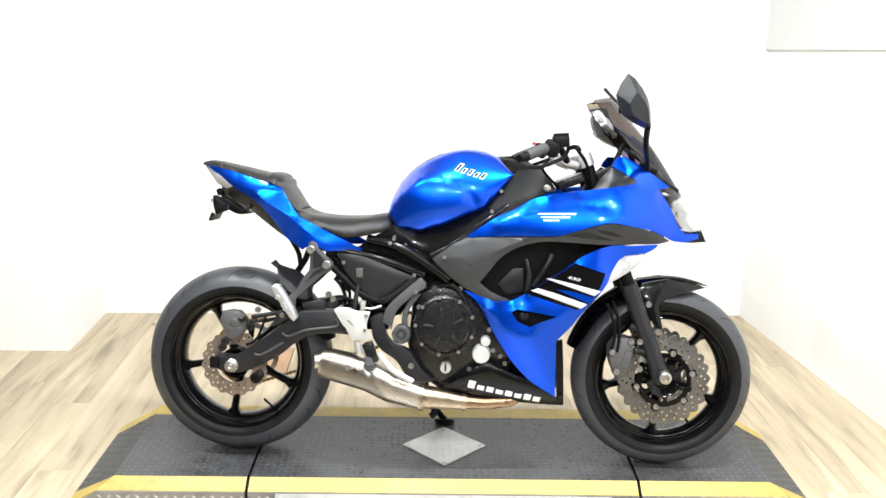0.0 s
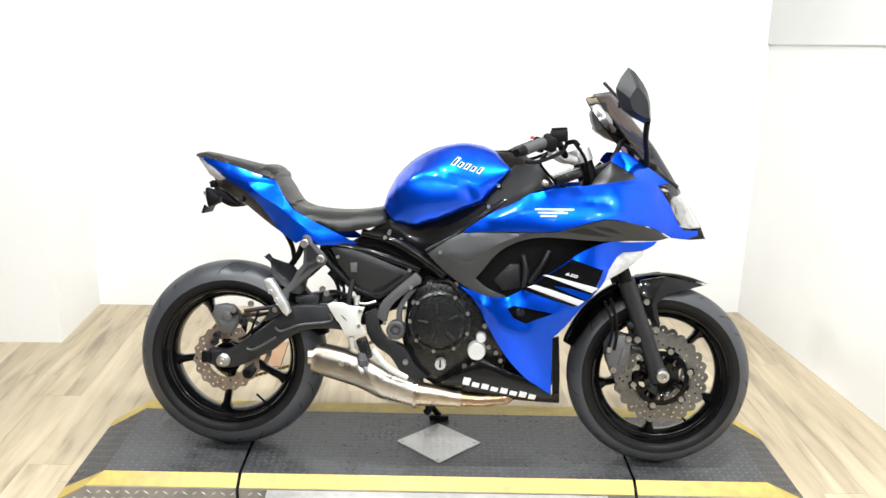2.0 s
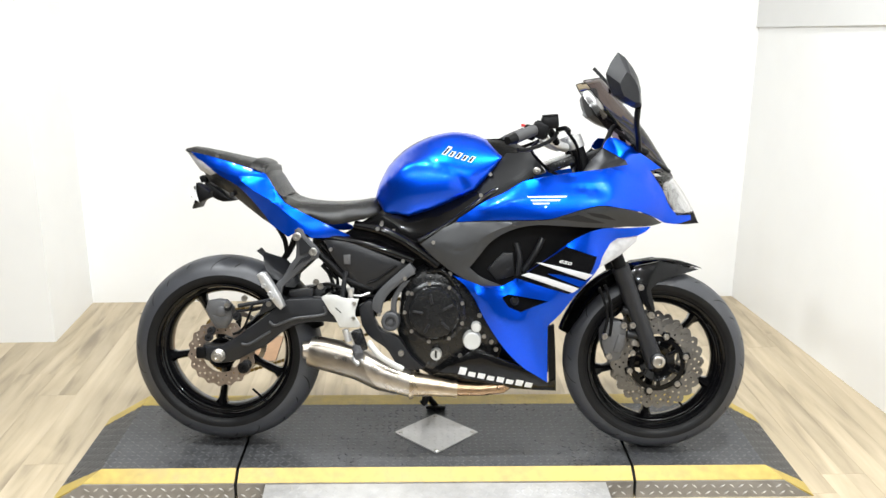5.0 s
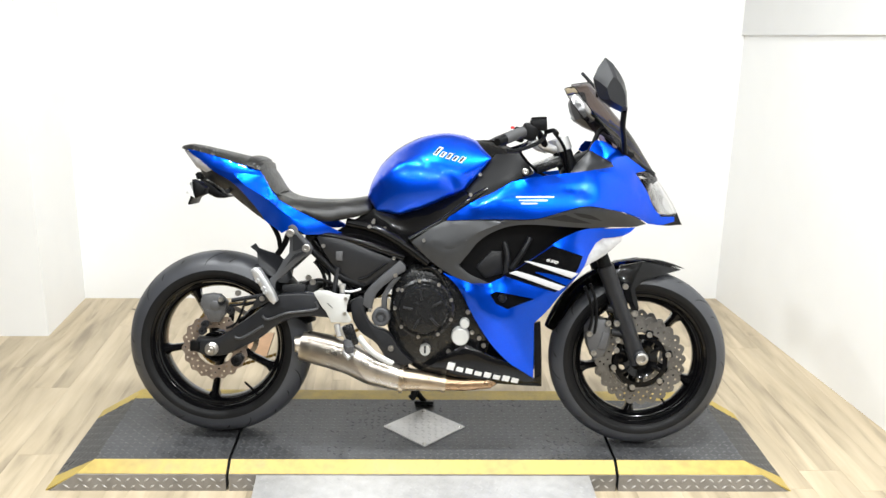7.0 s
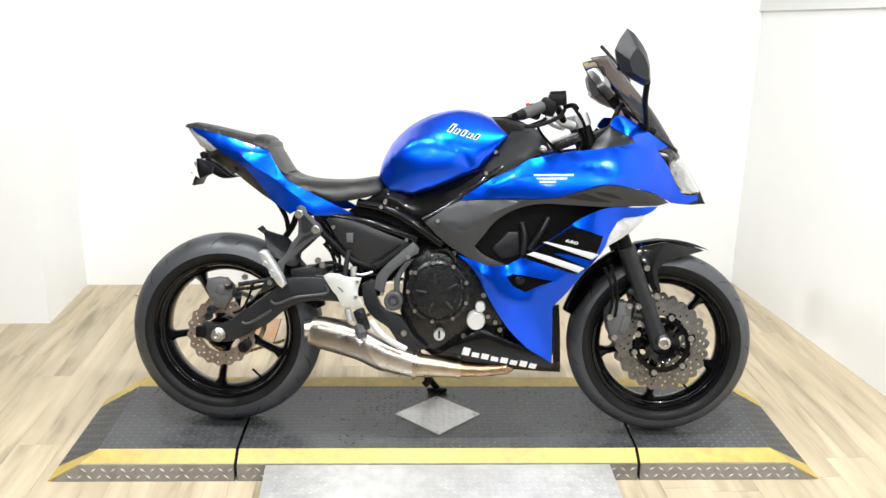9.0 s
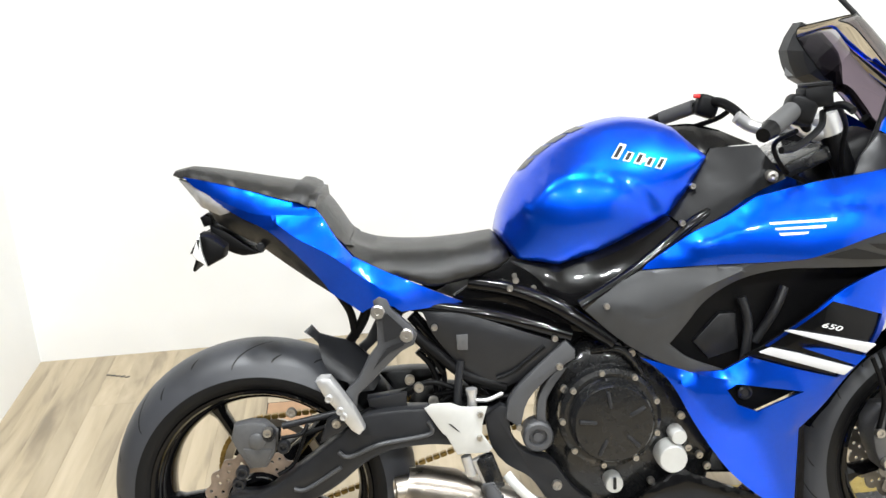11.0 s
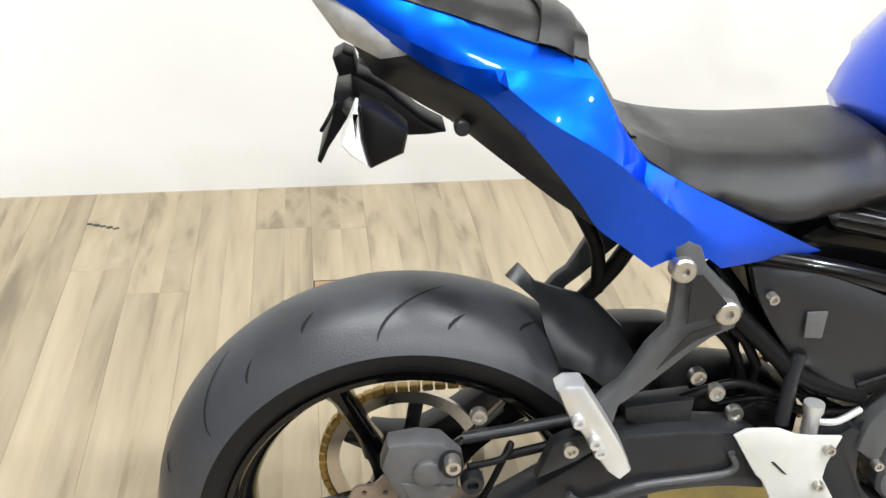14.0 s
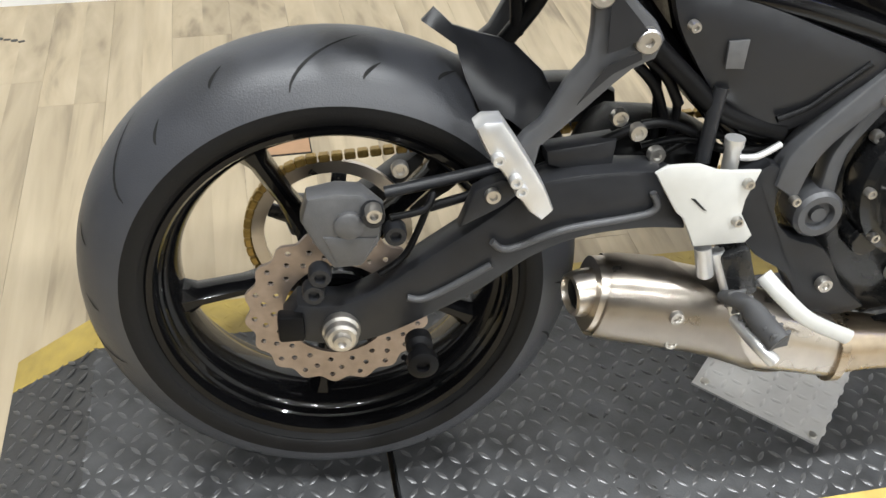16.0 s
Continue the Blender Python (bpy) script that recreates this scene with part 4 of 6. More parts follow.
panel("vent_fin", [(0.335, -0.209, 0.602), (0.370, -0.209, 0.600), (0.452, -0.207, 0.580), (0.434, -0.207, 0.563)], M_BLUE, bike, 0.001, 0.010, step=0.02, label="blue fin inside the vent")
panel("turn_signal", [(0.544, -0.166, 0.710), (0.613, -0.150, 0.716), (0.609, -0.150, 0.701), (0.559, -0.165, 0.659), (0.491, -0.186, 0.620), (0.504, -0.180, 0.657), (0.526, -0.175, 0.696)], M_HINT, bike, 0.005, 0.01, both=True, label="clear flush-mounted turn signal lens", step=0.009)
belly = panel("belly_pan", [(-0.024, -0.130, 0.257), (0.025, -0.150, 0.289), (0.073, -0.155, 0.326), (0.126, -0.155, 0.357), (0.150, -0.160, 0.344), (0.205, -0.160, 0.320), (0.268, -0.160, 0.295), (0.346, -0.152, 0.248), (0.372, -0.140, 0.255), (0.377, -0.120, 0.214), (0.309, -0.130, 0.218), (0.200, -0.130, 0.224), (0.090, -0.130, 0.236), (0.016, -0.120, 0.242)], M_GLOSS, bike, 0.012, 0.01, both=True, label="gloss black belly pan", step=0.012)
panel("front_edge", [(0.342, -0.178, 0.433), (0.363, -0.150, 0.434), (0.370, -0.140, 0.347), (0.377, -0.120, 0.216), (0.352, -0.148, 0.245), (0.345, -0.163, 0.343)], M_PLAST, bike, 0, 0.02, both=True, label="matt black inner edge", step=0.02)
# inner duct and radiator behind the side vents
panel("inner_duct", [(0.079, -0.130, 0.610), (0.182, -0.130, 0.749), (0.378, -0.140, 0.756), (0.511, -0.140, 0.740), (0.524, -0.130, 0.679), (0.366, -0.130, 0.619), (0.199, -0.130, 0.532)], M_PLAST, bike, 0, 0.02, both=True, label="black inner duct", step=0.03)
for hose in ([(0.239, -0.150, 0.690), (0.250, -0.156, 0.640), (0.245, -0.150, 0.562)], [(0.320, -0.150, 0.706), (0.299, -0.157, 0.663), (0.264, -0.150, 0.603)]):
    tube("radiator_hose", hose, 0.009, M_SATIN, bike, "dark radiator hose")
plate("coil_cover", [(0.150, -0.142, 0.606), (0.199, -0.142, 0.659), (0.232, -0.142, 0.659), (0.238, -0.142, 0.587), (0.180, -0.142, 0.570)], 0.02, M_SATIN, bike, "dark coil cover", 0.004)
# plate holder and rear turn signals
plate("plate_arm", [(-0.770, -0.035, 0.864), (-0.734, -0.035, 0.846), (-0.698, -0.035, 0.817), (-0.671, -0.035, 0.803), (-0.710, -0.035, 0.799), (-0.740, -0.035, 0.811), (-0.767, -0.035, 0.827)], 0.07, M_PLAST, bike, "black licence plate arm", 0.004)
plate("plate_lamp", [(-0.788, -0.030, 0.878), (-0.778, -0.030, 0.884), (-0.767, -0.030, 0.879), (-0.763, -0.030, 0.863), (-0.782, -0.030, 0.859)], 0.06, M_PLAST, bike, "black number plate lamp", 0.003)
plate("plate_holder", [(-0.786, -0.060, 0.846), (-0.767, -0.060, 0.844), (-0.766, -0.060, 0.835), (-0.792, -0.060, 0.793), (-0.800, -0.060, 0.776), (-0.804, -0.060, 0.779), (-0.788, -0.060, 0.824)], 0.12, M_PLAST, bike, "thin black plate holder", 0.002)
tube("wire_stub", [(-0.783, -0.070, 0.843), (-0.791, -0.080, 0.828), (-0.798, -0.080, 0.816)], 0.002, M_PLAST, bike)
plate("rear_turn_signal", [(-0.759, -0.165, 0.865), (-0.739, -0.165, 0.858), (-0.715, -0.165, 0.838), (-0.719, -0.165, 0.818), (-0.749, -0.165, 0.803), (-0.757, -0.165, 0.832)], 0.05, M_PLAST, bike, "black rear turn signal pod", 0.007, both=True)
plate("signal_lens", [(-0.763, -0.163, 0.860), (-0.760, -0.163, 0.860), (-0.757, -0.163, 0.830), (-0.750, -0.163, 0.804), (-0.768, -0.163, 0.816), (-0.776, -0.163, 0.826)], 0.044, M_WHITE, bike, "clear white signal lens", 0.005, both=True)
for s in (-1, 1):
    st = [(-0.756, -0.120, 0.844), (-0.769, -0.060, 0.835), (-0.764, -0.030, 0.830)]
    tube("signal_stalk", [(p[0], s * abs(p[1]), p[2]) for p in st], 0.010, M_PLAST, bike)
lathe("undertail_bolt", [(0.008, 0.01), (0.008, -0.003), (0.006, -0.005), (0, -0.005)], [(-0.661, -0.100, 0.826)][0], M_SATIN, bike, "", 18)

# -- frame, engine --
tube("frame_tube", [(-0.436, -0.100, 0.708), (-0.342, -0.115, 0.694), (-0.213, -0.125, 0.670), (-0.081, -0.125, 0.627)], 0.013, M_GLOSS, bike, "gloss black frame tube")
tube("frame_tube", [(-0.271, -0.100, 0.735), (-0.178, -0.115, 0.717), (-0.095, -0.130, 0.678), (-0.002, -0.140, 0.613)], 0.015, M_GLOSS, bike, "gloss black frame tube")
tube("frame_tube", [(-0.063, -0.140, 0.687), (0.039, -0.140, 0.748), (0.161, -0.140, 0.841), (0.286, -0.100, 0.895)], 0.013, M_GLOSS, bike, "gloss black frame tube")
tube("frame_tube", [(-0.384, -0.080, 0.673), (-0.288, -0.090, 0.556), (-0.193, -0.090, 0.447)], 0.013, M_GLOSS, bike)
panel("inner_block", [(-0.346, -0.060, 0.681), (-0.184, -0.060, 0.760), (-0.034, -0.070, 0.673), (0.005, -0.070, 0.600), (-0.178, -0.060, 0.480), (-0.250, -0.060, 0.500), (-0.307, -0.060, 0.566)], M_PLAST, bike, 0, 0.10, both=True, label="black inner mudguard and battery tray", step=0.03)
sc = panel("side_cover", [(-0.362, -0.130, 0.690), (-0.284, -0.135, 0.682), (-0.175, -0.135, 0.643), (-0.091, -0.130, 0.611), (-0.105, -0.125, 0.589), (-0.174, -0.125, 0.547), (-0.225, -0.120, 0.522), (-0.256, -0.120, 0.530), (-0.302, -0.125, 0.585), (-0.348, -0.130, 0.652)], M_SATIN, bike, 0.010, 0.015, both=True, label="matt black triangular side cover", step=0.012)
plate("clip", [(-0.301, -0.143, 0.644), (-0.279, -0.143, 0.645), (-0.280, -0.143, 0.614), (-0.300, -0.143, 0.615)], 0.004, M_CALIP, bike, "small grey clip", 0.001)
for b in [(-0.341, -0.142, 0.661), (-0.114, -0.138, 0.626)]:
    bolt(b, bike, 0.006)
body("crankcase", [(-0.111, -0.110, 0.565), (-0.048, -0.110, 0.604), (0.061, -0.110, 0.585), (0.140, -0.110, 0.499), (0.205, -0.100, 0.379), (0.189, -0.090, 0.301), (0.108, -0.090, 0.251), (-0.022, -0.100, 0.249), (-0.106, -0.100, 0.302), (-0.132, -0.100, 0.395)], M_CAST, bike, 0.02, 0.016, "dark cast engine block")
body("cylinder_head", [(-0.013, -0.080, 0.601), (0.031, -0.080, 0.685), (0.184, -0.090, 0.737), (0.259, -0.090, 0.666), (0.200, -0.090, 0.526), (0.118, -0.090, 0.504)], M_CAST, bike, 0.01, 0.02, "dark cylinder head")
CC = Vector([(-0.013, -0.140, 0.467)][0])
cover = lathe("clutch_cover", [(0.098, 0.03), (0.100, 0.0), (0.098, -0.012), (0.090, -0.018), (0.082, -0.018), (0.079, -0.022), (0.078, -0.040), (0.073, -0.047), (0.040, -0.049), (0, -0.049)], CC, M_CAST, bike, "round black clutch cover", 64)
for k in range(5):
    a = radians(100 + 72 * k)
    part("rib", moved(box_bm(0.034, 0.010, 0.008, 0.0035), pose(CC.x, CC.y, CC.z) @ Matrix.Rotation(-a, 4, "Y") @ pose(0.050, -0.048, 0)), M_SATIN, cover)
for k in range(9):
    a = radians(20 + 40 * k)
    bolt((CC.x + 0.093 * math.cos(a), CC.y - 0.018, CC.z + 0.093 * math.sin(a)), cover, 0.006)
for (at, r, h, lab) in (([(0.106, -0.135, 0.379)][0], 0.028, 0.026, "silver oil filler cap"), ([(0.119, -0.140, 0.421)][0], 0.015, 0.016, "small silver plug"), ([(-0.007, -0.140, 0.330)][0], 0.017, 0.012, "silver timing plug"), ([(-0.079, -0.130, 0.389)][0], 0.018, 0.012, "dark round plug")):
    lathe("engine_cap", [(r * 1.05, 0.02), (r * 1.05, -h * 0.5), (r, -h * 0.6), (r * 0.97, -h), (r * 0.9, -h * 1.08), (0, -h * 1.08)], at, M_CAST if "dark" in lab else M_SILVER, bike, lab, 36)
q = [(-0.007, -0.155, 0.334)][0]
box("slot", q, (0.006, 0.004, 0.024), M_GROOVE, bike, "", 0.001)
for b in [(-0.098, -0.130, 0.523), (-0.104, -0.125, 0.466), (-0.120, -0.125, 0.330), (-0.108, -0.120, 0.285), (0.052, -0.120, 0.260), (0.129, -0.130, 0.456), (0.144, -0.125, 0.388), (0.168, -0.120, 0.369), (0.183, -0.120, 0.345), (0.069, -0.130, 0.325), (-0.045, -0.120, 0.495), (0.010, -0.120, 0.598), (0.034, -0.130, 0.587), (-0.003, -0.120, 0.621), (0.028, -0.120, 0.631)]:
    bolt(b, bike, 0.0075, M_BOLT)
tube("coolant_pipe", [(-0.039, -0.110, 0.589), (0.007, -0.130, 0.597), (0.035, -0.130, 0.573), (0.063, -0.120, 0.526)], 0.008, M_CAST, bike)
plate("frame_spar", [(-0.093, -0.140, 0.621), (-0.075, -0.140, 0.601), (-0.076, -0.140, 0.585), (-0.110, -0.142, 0.564), (-0.168, -0.145, 0.509), (-0.185, -0.145, 0.453), (-0.213, -0.145, 0.473), (-0.206, -0.145, 0.510), (-0.183, -0.145, 0.540), (-0.126, -0.140, 0.593)], 0.03, M_SPAR, bike, "grey cast frame spar", 0.004)
plate("frame_spar", [(-0.113, -0.135, 0.561), (-0.089, -0.132, 0.567), (-0.132, -0.137, 0.505), (-0.134, -0.137, 0.457), (-0.153, -0.137, 0.460), (-0.148, -0.137, 0.510)], 0.025, M_SPAR, bike, "grey cast frame spar", 0.003)
bolt([(-0.107, -0.143, 0.572)][0], bike, 0.007)
bolt([(-0.188, -0.147, 0.456)][0], bike, 0.006)
PB = [(-0.152, -0.135, 0.433)][0]
lathe("pivot_boss", [(0.030, 0.03), (0.030, -0.008), (0.026, -0.013), (0.018, -0.013), (0.016, -0.004), (0.010, -0.004), (0.009, -0.010), (0, -0.010)], PB, M_SPAR, bike, "swingarm pivot boss", 32)
plate("pivot_plate", [(-0.253, -0.140, 0.481), (-0.222, -0.140, 0.500), (-0.204, -0.140, 0.493), (-0.203, -0.140, 0.438), (-0.178, -0.140, 0.402), (-0.129, -0.140, 0.382), (-0.086, -0.135, 0.321), (-0.043, -0.130, 0.282), (-0.094, -0.130, 0.265), (-0.128, -0.130, 0.286), (-0.169, -0.135, 0.346), (-0.215, -0.140, 0.379), (-0.243, -0.140, 0.418)], 0.04, M_SATIN, bike, "dark grey frame pivot plate", 0.004)
bolt([(-0.118, -0.142, 0.332)][0], bike, 0.010)
tube("brake_pipe", [(-0.360, -0.100, 0.509), (-0.312, -0.110, 0.522), (-0.265, -0.120, 0.510), (-0.192, -0.120, 0.512)], 0.005, M_PLAST, bike)
tube("brace", [(-0.294, -0.130, 0.590), (-0.300, -0.135, 0.553), (-0.304, -0.140, 0.508)], 0.008, M_SATIN, bike)
for k, cable in enumerate(([(-0.383, -0.080, 0.626), (-0.352, -0.090, 0.592), (-0.343, -0.090, 0.517)], [(-0.363, -0.090, 0.610), (-0.328, -0.100, 0.566), (-0.330, -0.100, 0.510)], [(-0.363, -0.100, 0.481), (-0.286, -0.100, 0.521), (-0.194, -0.090, 0.485)])):
    tube("cable", cable, 0.005, M_PLAST, bike)

# -- swingarm, rear set --
SW = [(-0.769, -0.135, 0.325), (-0.752, -0.135, 0.348), (-0.705, -0.135, 0.344), (-0.672, -0.137, 0.356), (-0.603, -0.140, 0.406), (-0.536, -0.145, 0.456), (-0.496, -0.150, 0.491), (-0.460, -0.150, 0.503), (-0.357, -0.150, 0.504), (-0.322, -0.150, 0.487), (-0.312, -0.150, 0.426), (-0.368, -0.150, 0.430), (-0.439, -0.150, 0.422), (-0.488, -0.147, 0.399), (-0.543, -0.140, 0.354), (-0.595, -0.138, 0.324), (-0.641, -0.136, 0.300), (-0.681, -0.135, 0.287), (-0.727, -0.135, 0.288), (-0.762, -0.135, 0.301)]
plate("swingarm", SW, 0.045, M_SATIN, bike, "dark grey pressed swingarm", 0.008, 0.02, 50, both=True)
# paler tubes stand for the highlights along the swingarm's recess edges
for rib in ([(-0.536, -0.152, 0.429), (-0.516, -0.152, 0.418), (-0.455, -0.155, 0.441), (-0.361, -0.155, 0.456), (-0.361, -0.155, 0.481)], [(-0.628, -0.142, 0.354), (-0.602, -0.143, 0.354), (-0.534, -0.148, 0.396)]):
    tube("pressed_rib", rib, 0.0042, M_SPAR, bike)
plate("chain_brace", [(-0.572, -0.147, 0.445), (-0.556, -0.147, 0.489), (-0.527, -0.147, 0.502), (-0.499, -0.150, 0.494), (-0.525, -0.147, 0.469)], 0.02, M_SATIN, bike, "", 0.003)
bolt([(-0.537, -0.148, 0.485)][0], bike, 0.009)
ax = [(-0.704, -0.140, 0.313)][0]
lathe("axle_nut", [(0.022, 0.02), (0.022, -0.004), (0.019, -0.007), (0.019, -0.016), (0.016, -0.019), (0.011, -0.019), (0.010, -0.026), (0.005, -0.027), (0, -0.02)], ax, M_BOLT, bike, "zinc axle nut", 24)
box("adjuster_block", [(-0.760, -0.135, 0.321)][0], (0.03, 0.02, 0.035), M_PLAST, bike, "", 0.004)
sp = [(-0.614, -0.150, 0.284)][0]
lathe("spool", [(0.016, 0.02), (0.016, 0.005), (0.010, 0.0), (0.010, -0.014), (0.018, -0.018), (0.018, -0.03), (0.014, -0.032), (0.008, -0.032), (0.007, -0.026), (0, -0.026)], sp, M_PLAST, bike, "black paddock stand spool", 24)
HANG = [(-0.454, -0.155, 0.722), (-0.441, -0.155, 0.730), (-0.427, -0.155, 0.723), (-0.419, -0.155, 0.703), (-0.385, -0.155, 0.671), (-0.374, -0.155, 0.653), (-0.381, -0.155, 0.633), (-0.404, -0.155, 0.622), (-0.469, -0.155, 0.561), (-0.491, -0.155, 0.542), (-0.496, -0.155, 0.513), (-0.522, -0.155, 0.503), (-0.529, -0.155, 0.528), (-0.507, -0.155, 0.557), (-0.491, -0.155, 0.570), (-0.469, -0.155, 0.611), (-0.450, -0.155, 0.635), (-0.450, -0.155, 0.697)]
plate("footrest_hanger", HANG, 0.018, M_SPAR, bike, "dark grey passenger footrest hanger", 0.004, 0.03, 40, both=True)
for slot in ([(-0.460, -0.165, 0.592), (-0.431, -0.165, 0.633), (-0.401, -0.165, 0.645), (-0.399, -0.165, 0.637), (-0.426, -0.165, 0.624)], [(-0.437, -0.165, 0.698), (-0.426, -0.165, 0.698), (-0.394, -0.165, 0.663), (-0.417, -0.165, 0.650), (-0.435, -0.165, 0.644)]):
    plate("hanger_recess", slot, 0.0012, M_SATIN, bike, "", 0, 0.03, 40)
plate("hugger_mount", [(-0.477, -0.130, 0.524), (-0.400, -0.130, 0.534), (-0.402, -0.130, 0.498), (-0.437, -0.130, 0.497), (-0.474, -0.130, 0.507)], 0.03, M_SATIN, bike, "dark hugger mount", 0.003)
tube("subframe_tube", [(-0.388, -0.125, 0.651), (-0.338, -0.125, 0.605), (-0.284, -0.125, 0.558), (-0.209, -0.120, 0.530)], 0.011, M_PLAST, bike)
panel("frame_filler", [(-0.300, -0.098, 0.710), (-0.251, -0.098, 0.741), (-0.184, -0.098, 0.783), (-0.128, -0.100, 0.759), (-0.105, -0.105, 0.697), (-0.071, -0.110, 0.684), (-0.022, -0.115, 0.620), (-0.111, -0.110, 0.643), (-0.204, -0.100, 0.676), (-0.285, -0.098, 0.688)], M_GLOSS, bike, 0.004, 0.02, both=True, label="gloss black frame casting")
for b in [(-0.183, -0.104, 0.745), (-0.147, -0.106, 0.720), (-0.106, -0.128, 0.676)]:
    bolt(b, bike, 0.005)
tube("cover_rib", [(-0.227, -0.137, 0.553), (-0.195, -0.137, 0.565), (-0.173, -0.137, 0.582), (-0.134, -0.136, 0.612)], 0.004, M_PLAST, bike)
lathe("vent_bolt", [(0.014, 0.006), (0.014, -0.004), (0.010, -0.006), (0.007, -0.003), (0, -0.003)], [(0.237, -0.176, 0.512)][0], M_SATIN, bike, "", 24)
for p in ([(-0.445, -0.160, 0.701)][0], [(-0.394, -0.160, 0.654)][0]):
    lathe("hanger_bolt", [(0.013, 0.01), (0.013, -0.004), (0.011, -0.006), (0.005, -0.006), (0.0045, -0.001), (0, -0.001)], p, M_BOLT, bike, "zinc hanger bolt", 24)
plate("passenger_footrest", [(-0.566, -0.190, 0.582), (-0.557, -0.190, 0.589), (-0.539, -0.190, 0.589), (-0.524, -0.190, 0.567), (-0.492, -0.190, 0.514), (-0.480, -0.190, 0.485), (-0.492, -0.190, 0.473), (-0.506, -0.190, 0.484), (-0.535, -0.190, 0.529), (-0.553, -0.190, 0.554)], 0.032, M_ALU, bike, "folded bare aluminium passenger footrest", 0.006, 0.02, 60)
for b in [(-0.543, -0.193, 0.550), (-0.524, -0.193, 0.525), (-0.518, -0.193, 0.514)]:
    bolt(b, bike, 0.007, M_ALU)
plate("heel_guard", [(-0.368, -0.170, 0.512), (-0.355, -0.170, 0.520), (-0.319, -0.170, 0.520), (-0.299, -0.170, 0.512), (-0.249, -0.170, 0.509), (-0.260, -0.170, 0.474), (-0.261, -0.170, 0.456), (-0.243, -0.170, 0.427), (-0.250, -0.170, 0.418), (-0.310, -0.170, 0.417), (-0.329, -0.170, 0.455), (-0.337, -0.170, 0.462)], 0.006, M_SILVER, bike, "silver painted heel guard", 0.002, 0.02, 30)
for b in [(-0.263, -0.172, 0.496), (-0.266, -0.172, 0.449)]:
    bolt(b, bike, 0.006)
plate("guard_slot", [(-0.324, -0.171, 0.480), (-0.319, -0.171, 0.479), (-0.303, -0.171, 0.463), (-0.308, -0.171, 0.465)], 0.002, M_GROOVE, bike, "", 0)
lathe("master_cylinder", [(0, -0.018), (0.007, -0.018), (0.009, -0.01), (0.009, 0.015), (0.011, 0.018), (0.011, 0.028), (0, 0.028)], [(-0.277, -0.150, 0.512)][0], M_ALU, bike, "small aluminium master cylinder", 20, turn=(90, 0, 0))
tube("fluid_hose", [(-0.273, -0.150, 0.517), (-0.248, -0.150, 0.516), (-0.218, -0.140, 0.524)], 0.004, M_ALU, bike)
tube("rider_footpeg", [(-0.255, -0.170, 0.345), (-0.253, -0.210, 0.360), (-0.244, -0.250, 0.354), (-0.238, -0.265, 0.349)], 0.014, M_PAD, bike, "black rubber rider footpeg", flat=0.7)
tube("peg_feeler", [(-0.257, -0.200, 0.333), (-0.253, -0.250, 0.336), (-0.238, -0.265, 0.323)], 0.008, M_ALU, bike)
tube("brake_pedal", [(-0.217, -0.170, 0.372), (-0.198, -0.190, 0.353), (-0.165, -0.200, 0.325), (-0.107, -0.200, 0.294)], 0.010, M_SILVER, bike, "silver brake pedal", flat=0.6)
box("peg_bracket", [(-0.248, -0.160, 0.376)][0], (0.035, 0.03, 0.07), M_CAST, bike, "dark footpeg bracket", 0.006, (0, -20, 0))
tube("guard_mount", [(-0.294, -0.160, 0.410), (-0.284, -0.160, 0.371)], 0.010, M_ALU, bike)

# -- hugger, chain, sprocket, rear brake --
def arc_guard(name, c, r, a0, a1, hw, mat, label, drop=0.02, n=20, r1=None, off=0.0, tip=False):
    bm = bmesh.new()
    rows = []
    for i in range(n + 1):
        f = i / n
        a = radians(a0 + (a1 - a0) * f)
        rr = r + ((r1 or r) - r) * f
        taper = min(1.0, 0.45 + 1.6 * min(f, 1 - f) * 2) if not tip else min(1.0, 0.75 + 2 * f, 0.03 + 2.6 * (1 - f))
        rows.append([bm.verts.new((c.x + (rr - drop * taper * abs(s) ** 2.5) * math.cos(a), off + hw * s * taper, c.z + (rr - drop * taper * abs(s) ** 2.5) * math.sin(a))) for s in np.linspace(-1, 1, 11)])
    for p, q in zip(rows, rows[1:]):
        for k in range(10):
            bm.faces.new((p[k], p[k + 1], q[k + 1], q[k]))
    bmesh.ops.solidify(bm, geom=bm.faces, thickness=0.004)
    return part(name, bm, mat, bike, label, 60)


arc_guard("hugger", RA, RR + 0.018, 56, 14, 0.080, M_SATIN, "dark grey rear hugger over the tyre", 0.05)
panel("hugger_side", [(-0.601, -0.040, 0.640), (-0.586, -0.030, 0.651), (-0.569, -0.050, 0.638), (-0.539, -0.050, 0.628), (-0.504, -0.050, 0.619), (-0.470, -0.060, 0.587), (-0.451, -0.080, 0.548), (-0.465, -0.100, 0.531), (-0.490, -0.110, 0.533), (-0.516, -0.110, 0.554), (-0.546, -0.105, 0.563), (-0.562, -0.095, 0.598), (-0.569, -0.080, 0.626), (-0.584, -0.050, 0.630)], M_SATIN, bike, 0.012, 0.005, label="dark grey hugger flank", step=0.015)
spk = lathe("rear_sprocket", [(0.091, 0.078), (0.108, 0.078), (0.108, 0.086), (0.091, 0.086)], RA, M_STEEL, bike, "steel rear sprocket ring", 80, True)
for k in range(5):
    a = radians(118 + 72 * k + 36)
    part("sprocket_arm", moved(box_bm(0.06, 0.007, 0.02, 0.002), pose(*RA) @ Matrix.Rotation(-a, 4, "Y") @ pose(0.06, 0.082, 0)), M_CAST, spk)
chain = new("chain")
chain.parent = bike
tagged(chain, "gold roller chain")
bm0 = box_bm(0.0146, 0.014, 0.0105, 0.002, 1)
